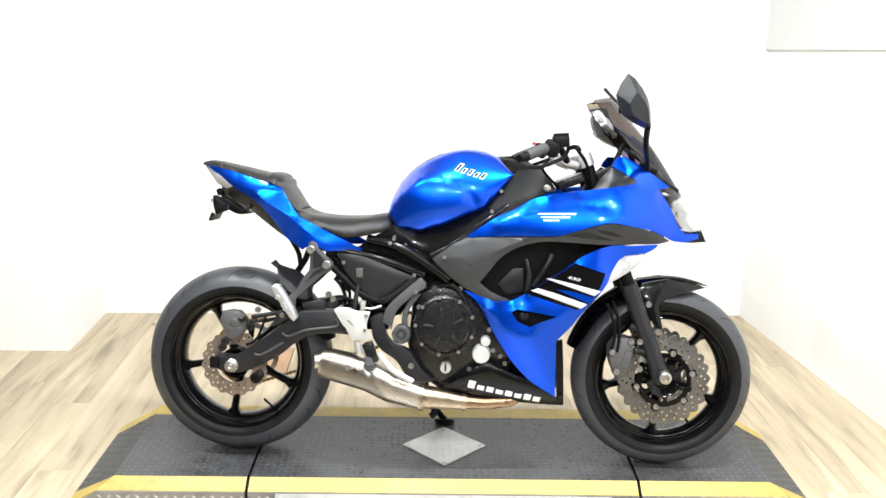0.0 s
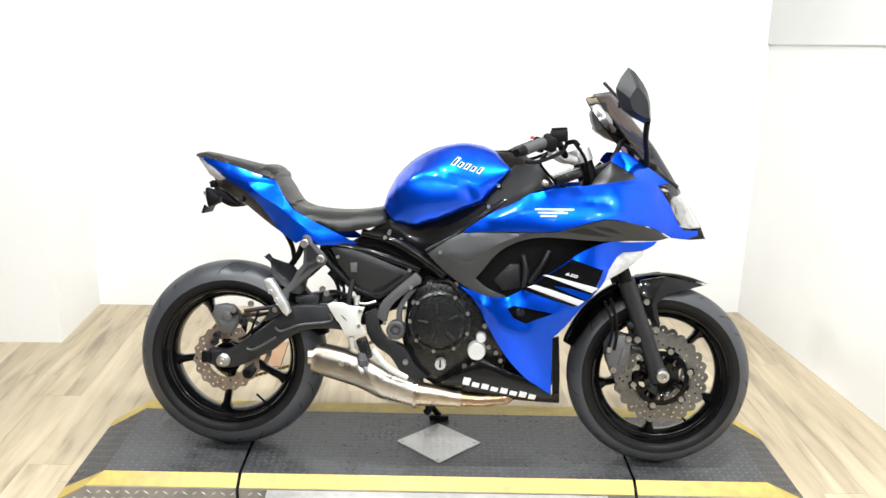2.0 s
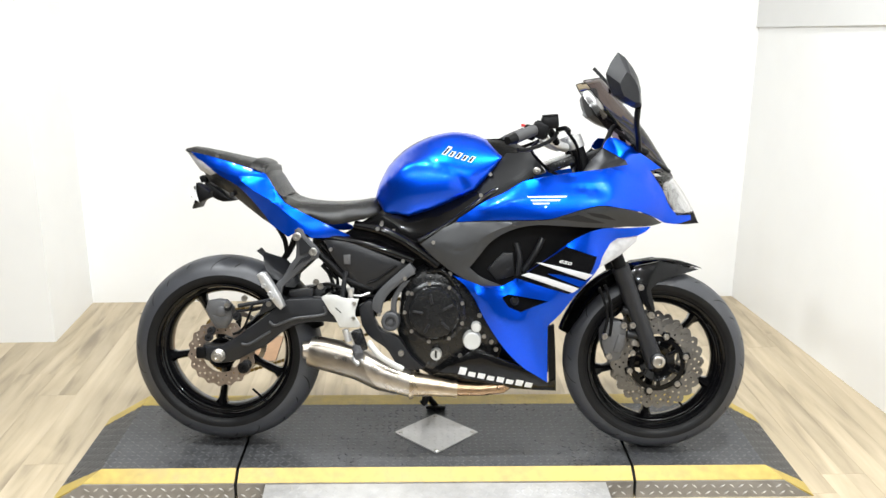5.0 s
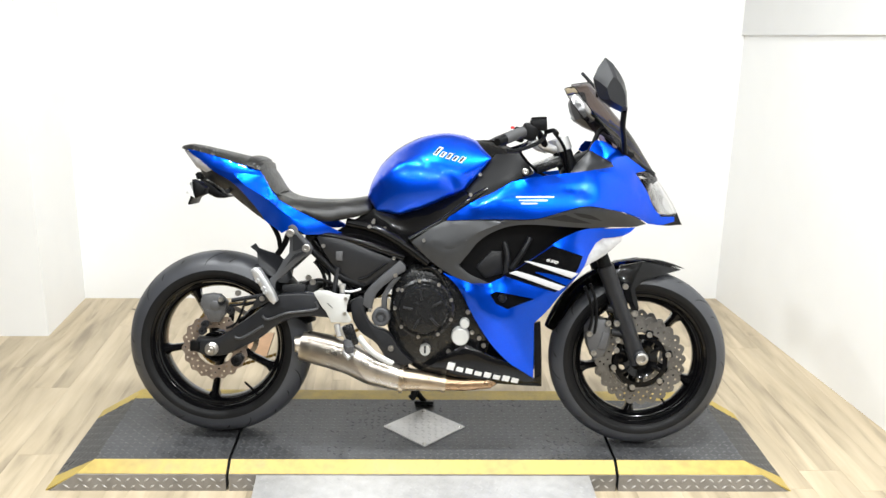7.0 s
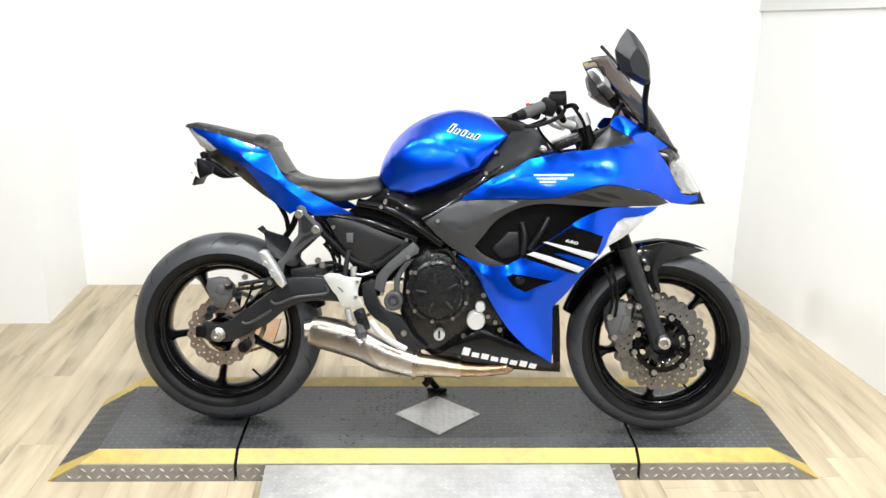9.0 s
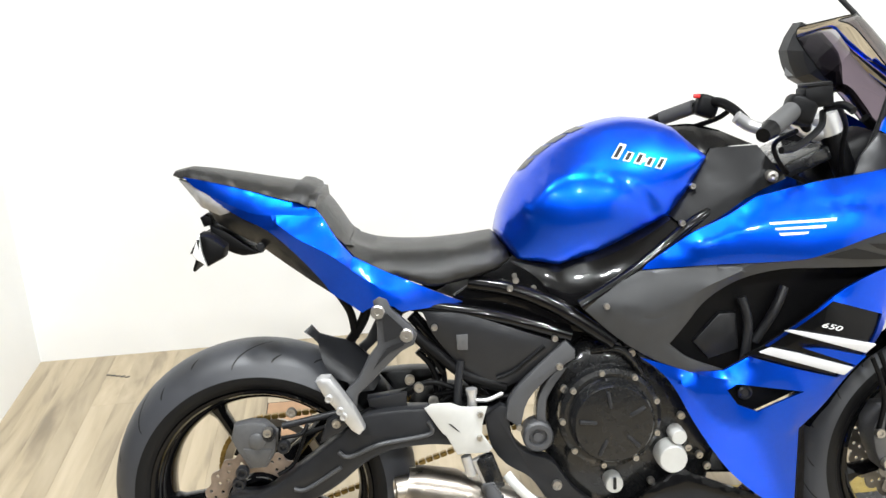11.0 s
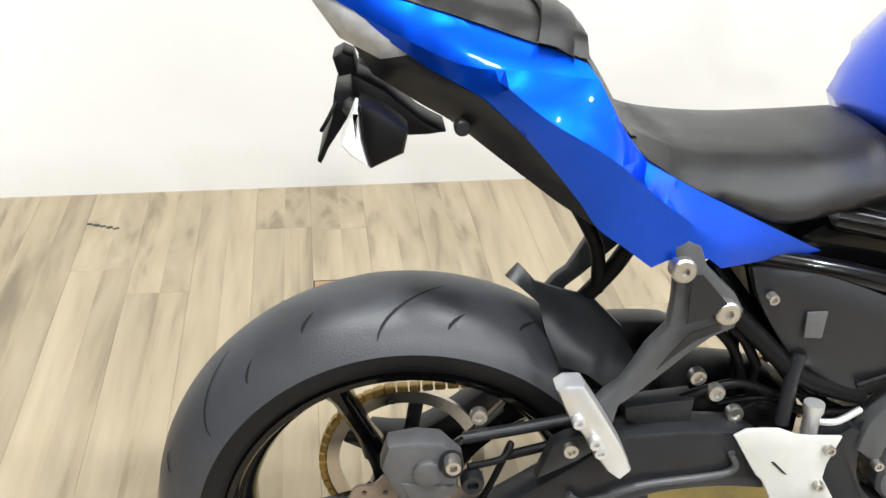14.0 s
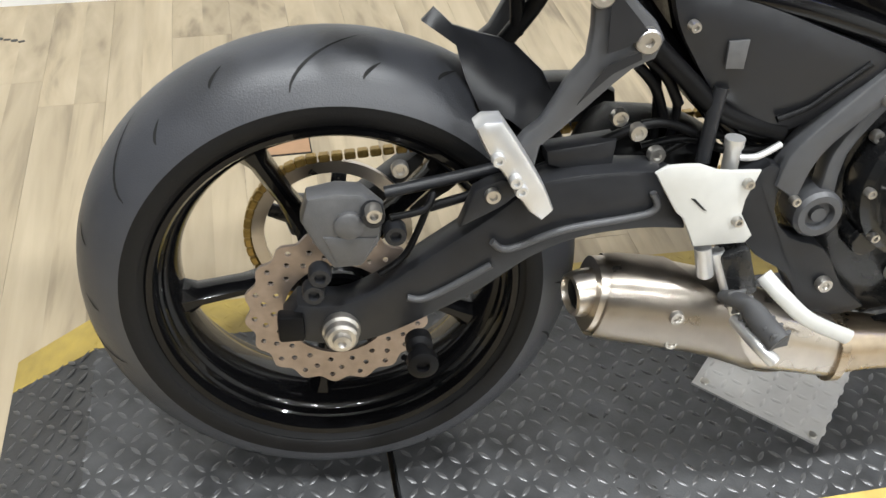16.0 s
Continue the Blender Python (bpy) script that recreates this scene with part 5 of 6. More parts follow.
link_me = bpy.data.meshes.new("link")
bm0.to_mesh(link_me)
bm0.free()
link_me.materials.append(M_CHAIN)
FSP = Vector((-0.12, 0, 0.43))
path = []
d = (FSP - RA)
th = math.atan2(d.z, d.x)
for k in range(25):
    a = th + math.pi / 2 + math.pi * k / 24
    path.append((RA.x + 0.113 * math.cos(a), RA.z + 0.113 * math.sin(a), a + math.pi / 2))
for k in range(37):
    f = k / 36
    for sgn in (1, -1):
        ro = 0.113 + (0.040 - 0.113) * f
        path.append((RA.x + d.x * f - sgn * math.sin(th) * ro, RA.z + d.z * f + sgn * math.cos(th) * ro, th - sgn * 0.12))
for x, z, a in path:
    ln = new("link", link_me)
    ln.parent = chain
    ln.matrix_basis = Matrix.Translation((x, 0.082, z)) @ Matrix.Rotation(-a, 4, "Y")
part("rear_brake_disc", moved(disc_bm(0.107, 0.064, 18, 0.0035, -0.098, 0.005, ((0.076, 18, 0), (0.088, 18, 0.5), (0.099, 18, 0.15)), 0.0036), pose(*RA)), M_RUST, bike, "worn wavy drilled rear brake disc")
part("disc_carrier", moved(lathe_bm([(0.03, -0.07), (0.042, -0.092), (0.050, -0.094), (0.050, -0.088), (0.042, -0.085), (0.03, -0.06)], 40), pose(*RA)), M_GLOSS, bike)
plate("rear_caliper", [(-0.741, -0.147, 0.462), (-0.733, -0.147, 0.490), (-0.702, -0.147, 0.496), (-0.675, -0.147, 0.493), (-0.652, -0.147, 0.470), (-0.657, -0.147, 0.433), (-0.677, -0.147, 0.402), (-0.709, -0.147, 0.401), (-0.727, -0.147, 0.431)], 0.034, M_CALIP, bike, "dark grey rear brake caliper", 0.007, 0.03, 40)
lathe("caliper_piston_boss", [(0.016, 0.004), (0.016, -0.005), (0.013, -0.007), (0, -0.007)], [(-0.690, -0.147, 0.458)][0], M_CALIP, bike, "", 24)
plate("caliper_face", [(-0.719, -0.150, 0.445), (-0.660, -0.150, 0.441), (-0.675, -0.150, 0.411), (-0.707, -0.150, 0.412)], 0.02, M_CALIP, bike, "", 0.004)
for b in [(-0.665, -0.150, 0.473), (-0.732, -0.140, 0.373), (-0.641, -0.140, 0.443), (-0.724, -0.140, 0.395)]:
    bolt(b, bike, 0.013, M_SATIN, 0.014)
bolt([(-0.665, -0.163, 0.482)][0], bike, 0.009, M_BOLT, 0.012)
tube("brake_hose", [(-0.646, -0.140, 0.459), (-0.608, -0.130, 0.461), (-0.598, -0.120, 0.472), (-0.626, -0.120, 0.401), (-0.659, -0.130, 0.380)], 0.004, M_PLAST, bike)
tube("brake_hose", [(-0.601, -0.120, 0.458), (-0.538, -0.120, 0.476), (-0.474, -0.110, 0.495), (-0.393, -0.120, 0.537), (-0.350, -0.120, 0.547), (-0.309, -0.120, 0.533)], 0.0055, M_PLAST, bike)
tube("torque_arm", [(-0.648, -0.100, 0.468), (-0.573, -0.100, 0.482), (-0.523, -0.100, 0.492)], 0.007, M_SATIN, bike)
for b in [(-0.630, -0.090, 0.491), (-0.394, -0.110, 0.551), (-0.350, -0.120, 0.509), (-0.377, -0.125, 0.540)]:
    bolt(b, bike, 0.010, M_BOLT)
tube("cable", [(-0.377, -0.100, 0.605), (-0.354, -0.100, 0.579), (-0.338, -0.100, 0.538)], 0.006, M_PLAST, bike)
tube("cable", [(-0.369, -0.110, 0.615), (-0.348, -0.110, 0.596), (-0.329, -0.110, 0.563)], 0.006, M_PLAST, bike)
tube("seat_rail", [(-0.518, -0.040, 0.605), (-0.485, -0.050, 0.653), (-0.470, -0.060, 0.687), (-0.454, -0.070, 0.713)], 0.010, M_PLAST, bike)
tube("seat_rail", [(-0.535, -0.060, 0.735), (-0.505, -0.055, 0.680), (-0.498, -0.045, 0.625)], 0.008, M_PLAST, bike)
body("inner_fender", [(-0.388, -0.050, 0.472), (-0.357, -0.050, 0.499), (-0.292, -0.050, 0.493), (-0.243, -0.060, 0.474), (-0.245, -0.060, 0.432), (-0.336, -0.060, 0.434), (-0.402, -0.050, 0.442)], M_PLAST, bike, 0.01, 0.03, "black inner mudguard")

# -- exhaust --
def ring_tube(name, secs, mat, label, parent, seg=40, cap=True):
    """Loft through oval sections: centre, radii across (y) and down, along the run."""
    bm = bmesh.new()
    rings = []
    cs = [Vector(s[0]) for s in secs]
    for i, (c, ry, rz) in enumerate(secs):
        dr = (cs[min(i + 1, len(cs) - 1)] - cs[max(i - 1, 0)]).normalized()
        n = Vector((0, 1, 0))
        n = (n - dr * n.dot(dr)).normalized()
        u = dr.cross(n)
        ring = []
        for k in range(seg):
            a = 2 * math.pi * k / seg
            ca, sa = math.cos(a), math.sin(a)
            e = 0.75
            ring.append(bm.verts.new(Vector(c) + n * ry * math.copysign(abs(ca) ** e, ca) + u * rz * math.copysign(abs(sa) ** e, sa)))
        rings.append(ring)
    for a, b in zip(rings, rings[1:]):
        for k in range(seg):
            bm.faces.new((a[k], a[(k + 1) % seg], b[(k + 1) % seg], b[k]))
    if cap:
        bm.faces.new(rings[0][::-1])
        bm.faces.new(rings[-1])
    return part(name, bm, mat, parent, label, 40)


mr = [(-0.412, -0.128, 0.333), (-0.388, -0.128, 0.328), (-0.327, -0.128, 0.315), (-0.253, -0.128, 0.294)]
mf = mr + [(-0.183, -0.126, 0.258), (-0.083, -0.130, 0.229), (-0.028, -0.130, 0.226), (0.054, -0.135, 0.218), (0.127, -0.130, 0.215), (0.200, -0.120, 0.221)]
muffler = ring_tube("muffler", [(mf[0], 0.040, 0.042), (mf[1], 0.044, 0.046), (mf[2], 0.047, 0.048), (mf[3], 0.047, 0.048), (mf[4], 0.047, 0.047), (mf[5], 0.042, 0.040)], M_STEEL, "brushed stainless underslung muffler", bike)
ring_tube("collector", [(mf[5], 0.040, 0.038), (mf[6], 0.036, 0.033), (mf[7], 0.028, 0.024)], M_TAN, "straw-tinted stainless collector", muffler)
ring_tube("header_pipe", [(mf[7], 0.024, 0.021), (mf[8], 0.022, 0.019), (mf[9], 0.022, 0.019), ((mf[9][0] + 0.09, -0.08, mf[9][2] + 0.05), 0.021, 0.020), ((mf[9][0] + 0.11, -0.06, mf[9][2] + 0.20), 0.02, 0.02)], M_BRONZE, "heat-tinted header pipe", muffler)
oc = [(-0.417, -0.128, 0.334)][0]
tip = lathe("outlet", [(0.020, 0.03), (0.020, -0.012), (0.022, -0.018), (0.026, -0.016), (0.028, -0.005), (0.030, 0.03)], oc, M_STEEL, muffler, "rolled steel outlet", 36, turn=(0, 0, -80))
lathe("outlet_bore", [(0.0195, -0.010), (0.019, 0.02), (0, 0.02)], oc, M_GROOVE, muffler, "", 30, turn=(0, 0, -80))
shield = bmesh.new()
sh_rows = []
for j in range(21):
    a = radians(70 + 200 * j / 20)
    reach = 0.40 + 0.55 * (j / 20) ** 1.2
    row = []
    for i in range(15):
        q = (0.06 + (reach - 0.06) * i / 14) * 5
        k = min(4, int(q))
        c = Vector(mf[k]).lerp(Vector(mf[k + 1]), q - k)
        ry = np.interp(q, range(6), (0.040, 0.044, 0.047, 0.047, 0.046, 0.042)) + 0.004
        rz = np.interp(q, range(6), (0.042, 0.046, 0.048, 0.048, 0.046, 0.040)) + 0.004
        ca, sa = math.cos(a), math.sin(a)
        row.append(shield.verts.new(c + Vector((0.28 * rz * sa, ry * math.copysign(abs(ca) ** 0.75, ca), 0.96 * rz * math.copysign(abs(sa) ** 0.75, sa)))))
    sh_rows.append(row)
for p, q in zip(sh_rows, sh_rows[1:]):
    for k in range(14):
        shield.faces.new((p[k], p[k + 1], q[k + 1], q[k]))
bmesh.ops.solidify(shield, geom=shield.faces, thickness=0.0025)
part("heat_shield", shield, M_STEEL, muffler, "brushed steel heat shield with a slanted edge", 40)
d0 = (Vector(mf[1]) - Vector(mf[0])).normalized()
ring_tube("cap_seam", [(Vector(mf[0]) + d0 * 0.016, 0.0445, 0.0465), (Vector(mf[0]) + d0 * 0.020, 0.0450, 0.0470)], M_GROOVE, "dark seam behind the end cap", muffler)
for c0, c1, ry, rz in ((mf[5], mf[6], 0.047, 0.045), (mf[7], mf[8], 0.030, 0.027)):
    d0 = (Vector(c1) - Vector(c0)).normalized() * 0.006
    ring_tube("flange", [(Vector(c0) - d0, ry, rz), (Vector(c0) + d0, ry, rz)], M_TAN, "", muffler)
for b in [(-0.316, -0.170, 0.284), (-0.318, -0.177, 0.326)]:
    bolt(b, muffler, 0.009)
tube("muffler_mount", [(-0.276, -0.160, 0.403), (-0.252, -0.165, 0.345), (-0.240, -0.172, 0.310)], 0.009, M_ALU, bike)
tube("side_stand", [(-0.10, 0.10, 0.26), (-0.06, 0.19, 0.12), (-0.02, 0.235, 0.052)], 0.011, M_PLAST, bike, "black side stand")
box("stand_foot", (-0.02, 0.238, 0.046), (0.07, 0.05, 0.012), M_PLAST, bike, "", 0.004, (-10, 0, 0))
tube("stand_bracket", [(-0.047, -0.020, 0.208), (-0.045, -0.020, 0.150), (-0.056, -0.020, 0.133)], 0.012, M_PLAST, bike)

# -- front end --
fk = [(0.691, -0.100, 0.308), (0.571, -0.100, 0.613)]
fd = (Vector(fk[1]) - Vector(fk[0])).normalized()
for s in (-1, 1):
    f0, f1 = Vector(fk[0]), Vector(fk[1])
    for v in (f0, f1):
        v.y = s * 0.10
    leg = tube("fork_leg", [f0 - fd * 0.01, f0 + fd * 0.10, f0 + fd * 0.24, f1], 0.027, M_SATIN, bike, "dark grey fork leg", 24, radii=(0.030, 0.027, 0.0265, 0.0275, 0.0275))
    tube("stanchion", [f1, f1 + fd * 0.40], 0.0215, M_PLAST, leg, "dark fork tube", 20)
    tube("fork_cap", [f1 + fd * 0.40, f1 + fd * 0.44], 0.026, M_ALU, leg, "silver fork top clamp", 20)
    lathe("axle_end", [(0.024, 0.02), (0.024, -0.012), (0.020, -0.016), (0.014, -0.016), (0.013, 0.012), (0, 0.012)] if s < 0 else [(0.02, 0.0), (0.02, 0.01), (0, 0.01)], (0.694, s * 0.13, 0.321), M_SATIN, leg, "dark axle end", 28)
    tube("caliper_lug", [f0 + fd * 0.09, f0 + fd * 0.085 + Vector((-0.06, 0, 0.01))], 0.012, M_SATIN, leg)
    tube("caliper_lug", [f0 + fd * 0.17, f0 + fd * 0.16 + Vector((-0.05, 0, 0.02))], 0.012, M_SATIN, leg)
    disc = part("front_brake_disc", moved(disc_bm(0.146, 0.096, 24, 0.004, s * 0.072, 0.005, ((0.108, 24, 0), (0.121, 24, 0.5), (0.133, 24, 0.2), (0.142, 24, 0.7)), 0.0038), pose(*FA)), M_DISC, bike, "wavy drilled front brake disc")
    car = part("disc_carrier", moved(lathe_bm([(0.03, s * 0.05), (0.045, s * 0.066), (0.056, s * 0.070), (0.058, s * 0.074), (0.056, s * 0.078), (0.045, s * 0.073), (0.03, s * 0.06)], 40), pose(*FA)), M_GLOSS, disc)
    part("carrier_ring", moved(lathe_bm([(0.074, s * 0.070), (0.088, s * 0.070), (0.090, s * 0.074), (0.088, s * 0.079), (0.074, s * 0.079)], 48, True), pose(*FA)), M_GLOSS, disc, "gloss black disc carrier ring")
    for k in range(6):
        a = radians(15 + 60 * k)
        part("disc_arm", moved(box_bm(0.040, 0.006, 0.014, 0.002), pose(*FA) @ Matrix.Rotation(-a - 0.35, 4, "Y") @ pose(0.062, s * 0.074, 0)), M_GLOSS, disc)
        part("disc_lug", moved(box_bm(0.022, 0.007, 0.024, 0.004), pose(*FA) @ Matrix.Rotation(-a, 4, "Y") @ pose(0.096, s * 0.075, 0)), M_GLOSS, disc)
        if s < 0:
            bolt((FA.x + 0.092 * math.cos(a), -0.080, FA.z + 0.092 * math.sin(a)), disc, 0.0095)
lathe("front_axle_nut", [(0.019, 0.004), (0.019, -0.004), (0.016, -0.006), (0.010, -0.006), (0.009, 0.002), (0, 0.002)], (0.694, -0.147, 0.321), M_BOLT, bike, "zinc front axle end", 24)
cal = plate("front_caliper", [(0.516, -0.120, 0.407), (0.536, -0.120, 0.441), (0.576, -0.120, 0.442), (0.595, -0.120, 0.421), (0.591, -0.120, 0.360), (0.575, -0.120, 0.316), (0.542, -0.120, 0.308), (0.523, -0.120, 0.348)], 0.07, M_CALIP, bike, "dark grey front brake caliper", 0.008, 0.03, 40)
plate("caliper_face", [(0.554, -0.124, 0.346), (0.570, -0.124, 0.402), (0.592, -0.124, 0.396), (0.580, -0.124, 0.342)], 0.02, M_CALIP, cal, "", 0.003)
for b in [(0.612, -0.125, 0.431), (0.619, -0.120, 0.375), (0.615, -0.120, 0.342), (0.585, -0.125, 0.431), (0.525, -0.125, 0.395), (0.541, -0.125, 0.331)]:
    bolt(b, cal, 0.010, M_BOLT, 0.008)
for hose in ([(0.503, -0.130, 0.551), (0.524, -0.130, 0.497), (0.532, -0.125, 0.451), (0.523, -0.125, 0.401)], [(0.522, -0.120, 0.559), (0.542, -0.125, 0.497), (0.546, -0.125, 0.442), (0.542, -0.120, 0.395)]):
    tube("brake_hose", hose, 0.005, M_PLAST, bike)
arc_guard("front_fender", FA, RF + 0.030, 163, 64, 0.074, M_GLOSS, "gloss black front fender", 0.035, 34, r1=RF + 0.038, tip=True)
panel("fender_side", [(0.595, -0.075, 0.582), (0.627, -0.070, 0.614), (0.701, -0.060, 0.628), (0.838, -0.020, 0.599), (0.767, -0.060, 0.585), (0.701, -0.075, 0.567), (0.673, -0.085, 0.540), (0.688, -0.090, 0.477), (0.679, -0.090, 0.440), (0.657, -0.090, 0.485), (0.628, -0.085, 0.539)], M_GLOSS, bike, 0.006, 0.005, both=True, label="gloss black fender stay", step=0.012)
bolt([(0.675, -0.095, 0.459)][0], bike, 0.011)
bolt([(0.640, -0.095, 0.548)][0], bike, 0.010)

# -- screen, mirrors, bars --
cl = [(0.747, 0.000, 0.898), (0.696, 0.000, 0.976), (0.646, 0.000, 1.048), (0.579, 0.000, 1.125), (0.530, 0.000, 1.182), (0.508, 0.000, 1.208)]
rows = []
bm = bmesh.new()
path = spline(cl, 6)
for i, p in enumerate(path):
    f = i / (len(path) - 1)
    hw = 0.055 + 0.085 * math.sin(math.pi * (0.12 + 0.62 * f))
    if f > 0.85:
        hw *= 1 - 0.25 * ((f - 0.85) / 0.15) ** 2
    rows.append([bm.verts.new((p.x - 0.068 * abs(s) ** 2.0, hw * s, p.z - (0.045 - 0.030 * f) * abs(s) ** 2.0)) for s in np.linspace(-1, 1, 15)])
for p, q in zip(rows, rows[1:]):
    for k in range(14):
        bm.faces.new((p[k], p[k + 1], q[k + 1], q[k]))
screen_edge = [tuple(r[0].co) for r in rows] + [tuple(v.co) for v in rows[-1][1:-1]] + [tuple(r[-1].co) for r in rows[::-1]]
screen = part("windscreen", bm, M_SCREEN, bike, "smoked acrylic windscreen", 60)
tube("screen_edge", screen_edge[::2], 0.0014, M_PLAST, screen, per=3, seg=6)
tube("screen_spine", [(0.482, 0, 1.239), (0.510, 0, 1.211), (0.536, 0, 1.183), (0.580, 0, 1.130)], 0.005, M_SATIN, screen, "dark raised centre rib of the screen", radii=(0.0055, 0.0055, 0.004, 0.002))
panel("screen_base", [(0.499, -0.138, 0.985), (0.567, -0.163, 0.948), (0.573, -0.168, 0.937), (0.480, -0.180, 0.920), (0.438, -0.170, 0.914), (0.457, -0.150, 0.942)], M_SATIN, bike, 0.004, 0.006, both=True, label="dark grey cockpit trim", step=0.012)
tube("screen_strut", [(0.483, -0.120, 0.936), (0.502, -0.120, 0.981), (0.529, -0.110, 1.044), (0.541, -0.100, 1.053)], 0.008, M_PLAST, bike)
tube("screen_strut", [(0.530, -0.100, 1.049), (0.587, -0.090, 1.013), (0.634, -0.085, 0.975), (0.725, -0.050, 0.914)], 0.006, M_SATIN, bike)
body("cockpit", [(0.434, -0.060, 0.915), (0.468, -0.060, 0.958), (0.520, -0.070, 0.981), (0.591, -0.080, 0.951), (0.698, -0.050, 0.904), (0.735, -0.030, 0.803), (0.544, -0.080, 0.801), (0.435, -0.080, 0.834)], M_PLAST, bike, 0.01, 0.03, "black cockpit inner")
for s in (-1, 1):
    mo = [(0.514, -0.270, 1.262), (0.494, -0.270, 1.232), (0.482, -0.270, 1.202), (0.488, -0.270, 1.174), (0.503, -0.270, 1.140), (0.537, -0.270, 1.119), (0.571, -0.260, 1.104), (0.590, -0.260, 1.109), (0.585, -0.260, 1.161), (0.576, -0.260, 1.192), (0.560, -0.265, 1.218), (0.535, -0.270, 1.248)]
    mo = [(x - (0.010 if s > 0 else 0), y, z - (0.050 if s > 0 else 0)) for x, y, z in mo]
    ctr = sum((Vector(p) for p in mo), Vector()) / len(mo)
    bm = bmesh.new()
    n = len(mo)
    rings = [[bm.verts.new((ctr.x + (p[0] - ctr.x) * k + dx, s * (abs(p[1]) + dy), ctr.z + (p[2] - ctr.z) * k + dz)) for p in mo] for k, dx, dy, dz in ((0.55, 0.012, 0.045, -0.022), (1, 0, 0.008, 0), (1, 0.004, -0.03, 0), (0.8, 0.012, -0.07, 0), (0.4, 0.018, -0.085, 0))]
    for a, b in zip(rings, rings[1:]):
        for k in range(n):
            bm.faces.new((a[k], a[(k + 1) % n], b[(k + 1) % n], b[k]))
    bm.faces.new(rings[0])
    bm.faces.new(rings[-1])
    mh = part("mirror", bm, M_SATIN, bike, "dark grey faceted rear-view mirror", 14)
    bm = bmesh.new()
    gl = [(ctr.x - 0.048, ctr.z + 0.03), (ctr.x - 0.050, ctr.z - 0.035)]
    bm.faces.new([bm.verts.new((x, s * (abs(ctr.y) + y), z)) for x, y, z in ((gl[0][0] + 0.006, 0.000, gl[0][1] - 0.01), (gl[0][0] + 0.040, -0.060, gl[0][1] - 0.01), (gl[1][0] + 0.040, -0.060, gl[1][1]), (gl[1][0] + 0.006, 0.000, gl[1][1]))])
    part("mirror_glass", bm, M_MIRROR, mh)
    st = [(0.583 - (0.010 if s > 0 else 0), -0.250, 1.109 - (0.050 if s > 0 else 0)), (0.589, -0.200, 1.062), (0.604, -0.150, 1.019), (0.613, -0.120, 0.981)]
    tube("mirror_stem", [(p[0], s * abs(p[1]), p[2]) for p in st], 0.009, M_PLAST, mh, flat=1.3)
    st = [(0.593, -0.110, 1.001), (0.614, -0.115, 0.984), (0.640, -0.100, 0.974)]
    tube("mirror_foot", [(p[0], s * abs(p[1]), p[2]) for p in st], 0.011, M_PLAST, mh)
    gr = [(0.198, -0.355, 1.004), (0.220, -0.330, 1.012), (0.278, -0.270, 1.037), (0.315, -0.230, 1.046), (0.359, -0.140, 0.995)]
    g = [Vector((p[0], s * abs(p[1]), p[2])) for p in gr]
    bar = tube("handlebar", [g[2], g[3], (g[3] + g[4]) / 2 + Vector((0, 0, 0.01)), g[4]], 0.011, M_PLAST, bike, "black clip-on handlebar")
    tube("grip", [g[1], g[2]], 0.0165, M_PAD, bar, "black rubber grip", 16)
    tube("bar_end", [g[0], g[1]], 0.017, M_PLAST, bar, "", 14, radii=(0.012, 0.018, 0.016))
    sw = (g[2] * 0.55 + g[3] * 0.45)
    part("switch_housing", moved(box_bm(0.05, 0.045, 0.05, 0.012, 3), pose(sw.x + 0.004, sw.y, sw.z - 0.004, 0, 20, 0)), M_PLAST, bar, "black switch housing")
    if s > 0:
        box("kill_switch", (sw.x - 0.02, sw.y - 0.01, sw.z + 0.020), (0.014, 0.016, 0.01), M_RED, bar, "red switch", 0.003)
    tube("lever", [g[3] + Vector((0.035, 0, -0.015)), g[2] + Vector((0.05, 0, -0.03)), g[1] + Vector((0.045, 0, -0.03)), g[0] + Vector((0.03, 0, -0.025))], 0.006, M_PLAST, bar, "black lever")
    tube("clamp", [g[4] + Vector((-0.03, 0, 0.02)), g[4], g[4] + Vector((0.03, -s * 0.02, -0.01))], 0.014, M_ALU, bar, "silver bar clamp")
rv = [(0.326, -0.250, 1.059)][0]
box("brake_reservoir", rv, (0.05, 0.045, 0.036), M_PLAST, bike, "black brake fluid reservoir", 0.006, (0, -4, 0))
box("reservoir_lid", (rv[0], rv[1], rv[2] + 0.02), (0.046, 0.04, 0.008), M_PLAST, bike, "", 0.003, (0, -4, 0))
tube("reservoir_arm", [(0.348, -0.240, 1.038), (0.371, -0.260, 1.043), (0.380, -0.280, 1.033)], 0.007, M_PLAST, bike)
tube("front_brake_hose", [(0.374, -0.240, 1.039), (0.405, -0.200, 1.005), (0.424, -0.150, 0.971), (0.435, -0.120, 0.917)], 0.005, M_PLAST, bike)
tube("throttle_cable", [(0.292, -0.260, 1.003), (0.277, -0.200, 0.976), (0.329, -0.120, 0.923), (0.376, -0.100, 0.897)], 0.0045, M_PLAST, bike)
box("top_yoke", [(0.375, 0.000, 0.936)][0], (0.09, 0.24, 0.03), M_CAST, bike, "dark top yoke", 0.006, (0, -22, 0))
lathe("yoke_bolt", [(0.011, 0.01), (0.011, -0.006), (0.008, -0.008), (0.004, -0.008), (0, -0.004)], [(0.299, -0.135, 0.914)][0], M_BOLT, bike, "silver trim bolt", 20)
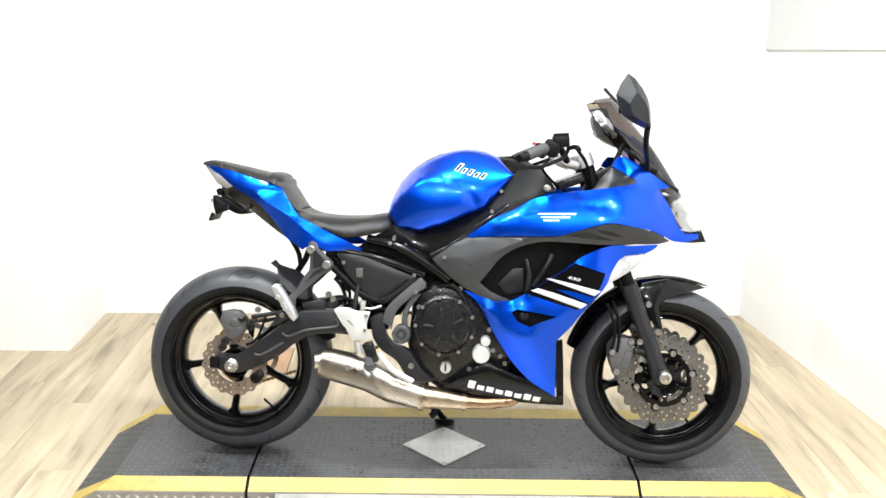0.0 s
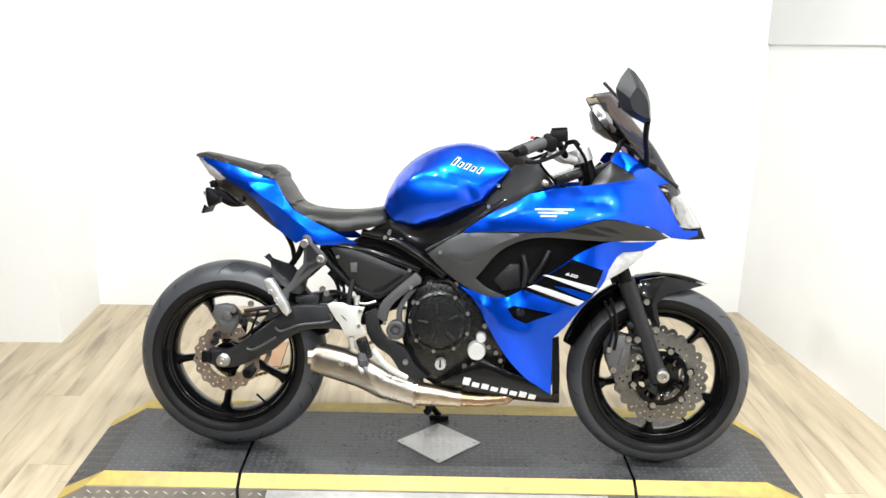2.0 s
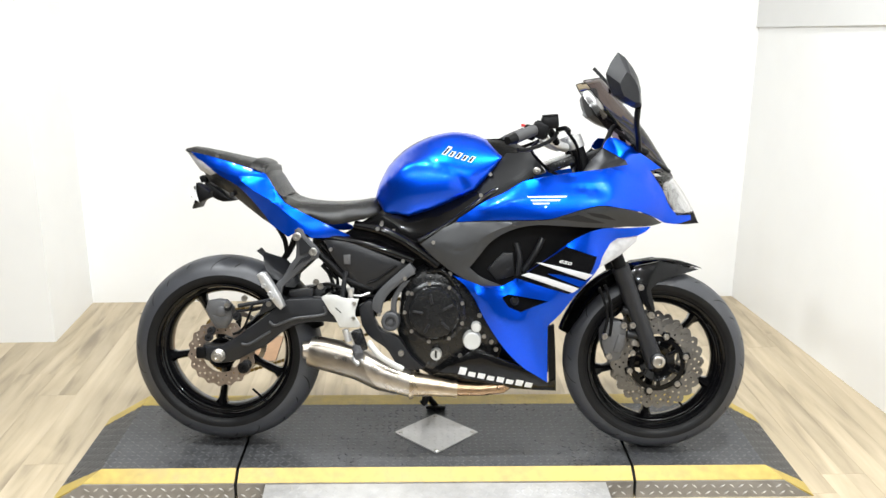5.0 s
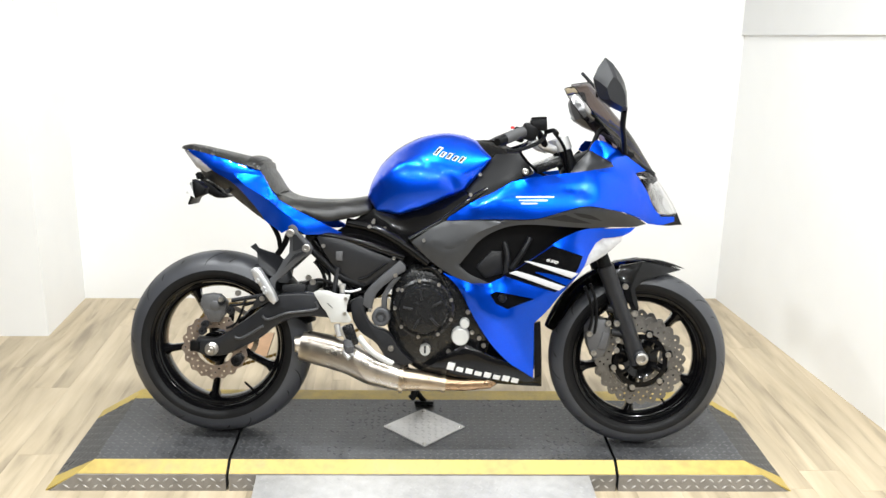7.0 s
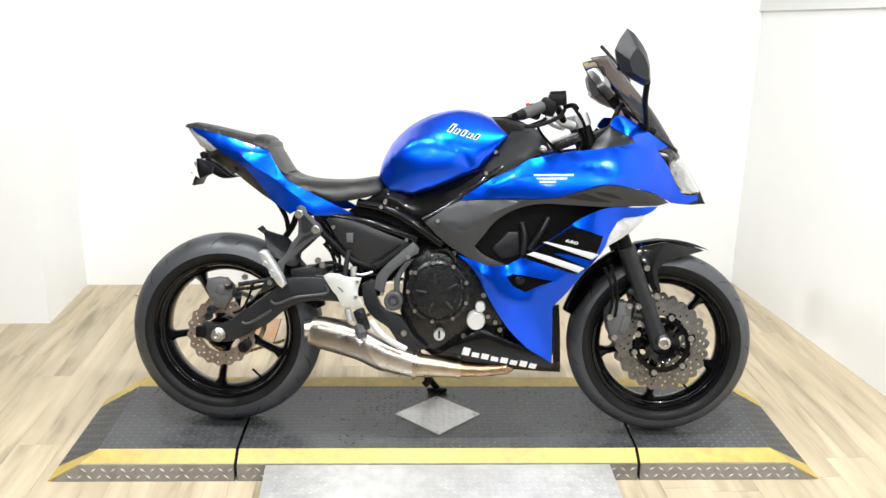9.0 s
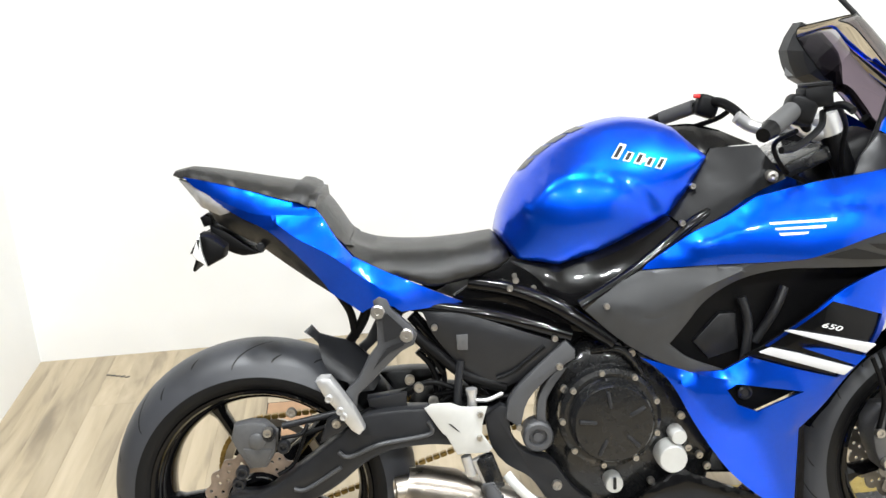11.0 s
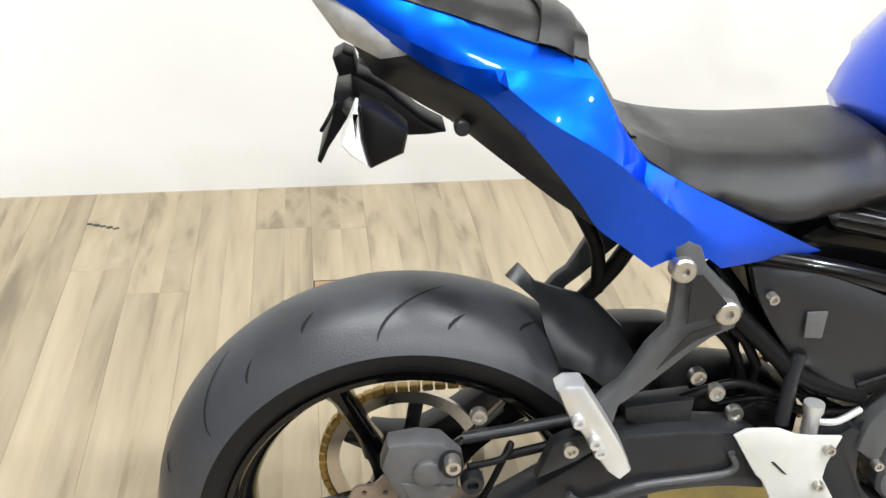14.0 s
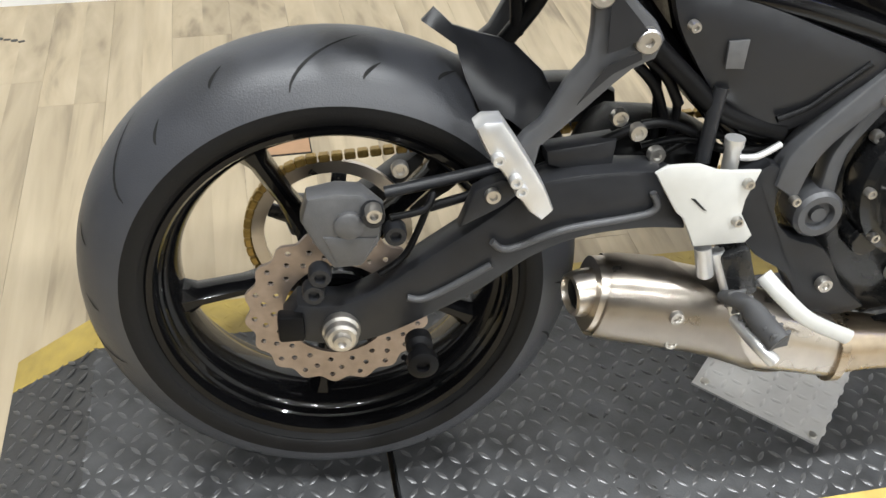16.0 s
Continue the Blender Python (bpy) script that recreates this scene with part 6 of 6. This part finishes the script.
for b in [(-0.018, -0.160, 0.689), (0.156, -0.118, 0.901), (0.127, -0.150, 0.837), (-0.195, -0.130, 0.726), (-0.183, -0.125, 0.740)]:
    bolt(b, bike, 0.006)

# -- graphics: plain shapes for the marks --
NJ = [(0.003, -0.130, 0.962), (0.103, -0.130, 0.934)]
def word(p, q, count, high, skew, on, mat, label, gap=0.22, lift=0.0015):
    """A word mark as a row of slanted blocks between two points."""
    a, d = Vector(p), Vector(q) - Vector(p)
    up = Vector((skew, 0, 1)) * high
    for k in range(count):
        s0, s1 = k / count, (k + 1 - gap) / count
        h = (1.0, 0.62, 0.70, 0.58, 0.72, 0.62, 0.80, 0.70)[k]
        decal("mark", [tuple(a + d * s0), tuple(a + d * s1), tuple(a + d * s1 + up * h), tuple(a + d * s0 + up * h)], on, mat, bike, label, 0.008, lift)


word(NJ[0], NJ[1], 5, 0.025, 0.85, tank, M_PALE, "silver outline of the tank mark", 0.36)
word((NJ[0][0] + 0.004, NJ[0][1], NJ[0][2] + 0.002), (NJ[1][0] + 0.004, NJ[1][1], NJ[1][2] + 0.002), 5, 0.019, 0.85, tank, M_GROOVE, "black stroke of the tank mark", 0.68, 0.0030)
KW = [(0.064, -0.155, 0.270), (0.304, -0.150, 0.225)]
word(KW[0], KW[1], 8, 0.026, 0.25, belly, M_WHITE, "white mark on the belly pan", 0.25)
for ln in ([(0.267, -0.210, 0.839), (0.385, -0.210, 0.843), (0.383, -0.210, 0.838), (0.269, -0.210, 0.835)], [(0.276, -0.210, 0.829), (0.366, -0.210, 0.832), (0.364, -0.210, 0.827), (0.278, -0.210, 0.825)], [(0.283, -0.210, 0.820), (0.334, -0.210, 0.821), (0.332, -0.210, 0.817), (0.285, -0.210, 0.815)]):
    decal("graphic_line", ln, fairing, M_WHITE, bike, "thin white line", 0.01)
# displacement figures
cu = bpy.data.curves.new("figures", "FONT")
cu.body, cu.size, cu.extrude, cu.shear = "650", 0.0135, 0.0004, 0.3
tmp = new("figures_source", cu)
dg = bpy.context.evaluated_depsgraph_get()
fig = bpy.data.meshes.new_from_object(tmp.evaluated_get(dg))
bpy.data.objects.remove(tmp)
fig.materials.append(M_WHITE)
SX = [(0.366, -0.206, 0.640), (0.428, -0.206, 0.623)]
d = Vector(SX[1]) - Vector(SX[0])
ob = new("figures", fig)
ob.parent = bike
ob.matrix_basis = Matrix.Translation(SX[0]) @ Matrix.Rotation(-math.atan2(d.z, d.x), 4, "Y") @ Matrix.Rotation(math.pi / 2, 4, "X") @ Matrix.Diagonal((1.9, 1, 1, 1))
tagged(ob, "white displacement figures")
# grip pad on the tank's tail: a row of rubber chevrons on the crown
from mathutils.bvhtree import BVHTree
tree = BVHTree.FromPolygons([v.co for v in tank.data.vertices], [tuple(p.vertices) for p in tank.data.polygons])
PA, PB2 = (Vector(p) for p in [(-0.160, 0.000, 0.923), (-0.030, 0.000, 1.012)])
for k in range(4):
    bm = bmesh.new()
    rows = []
    for s in (0, 0.33, 0.67, 1):
        row = []
        for j in np.linspace(-1, 1, 9):
            p = PA.lerp(PB2, (k + 0.80 * s) / 4.2 + 0.10 * abs(j)) + Vector((0, 0.032 * j, 0.01))
            hit, nrm = tree.find_nearest(p)[:2]
            row.append(bm.verts.new(hit + nrm * (0.0012 if nrm.z > 0 else -0.0012)))
        rows.append(row)
    for p, q in zip(rows, rows[1:]):
        for j in range(8):
            bm.faces.new((p[j], p[j + 1], q[j + 1], q[j]))
    part("tank_pad", bm, M_CALIP, bike, "dark rubber tank pad chevron")
# ribs on the rider's footpeg
pg = [Vector(p) for p in [(-0.254, -0.185, 0.350), (-0.237, -0.262, 0.348)]]
for k in range(7):
    c = pg[0].lerp(pg[1], k / 6)
    part("peg_rib", moved(box_bm(0.026, 0.005, 0.022, 0.002, 1), pose(c.x, c.y, c.z + 0.003) @ (pg[1] - pg[0]).to_track_quat("Y", "Z").to_matrix().to_4x4()), M_PAD, bike)
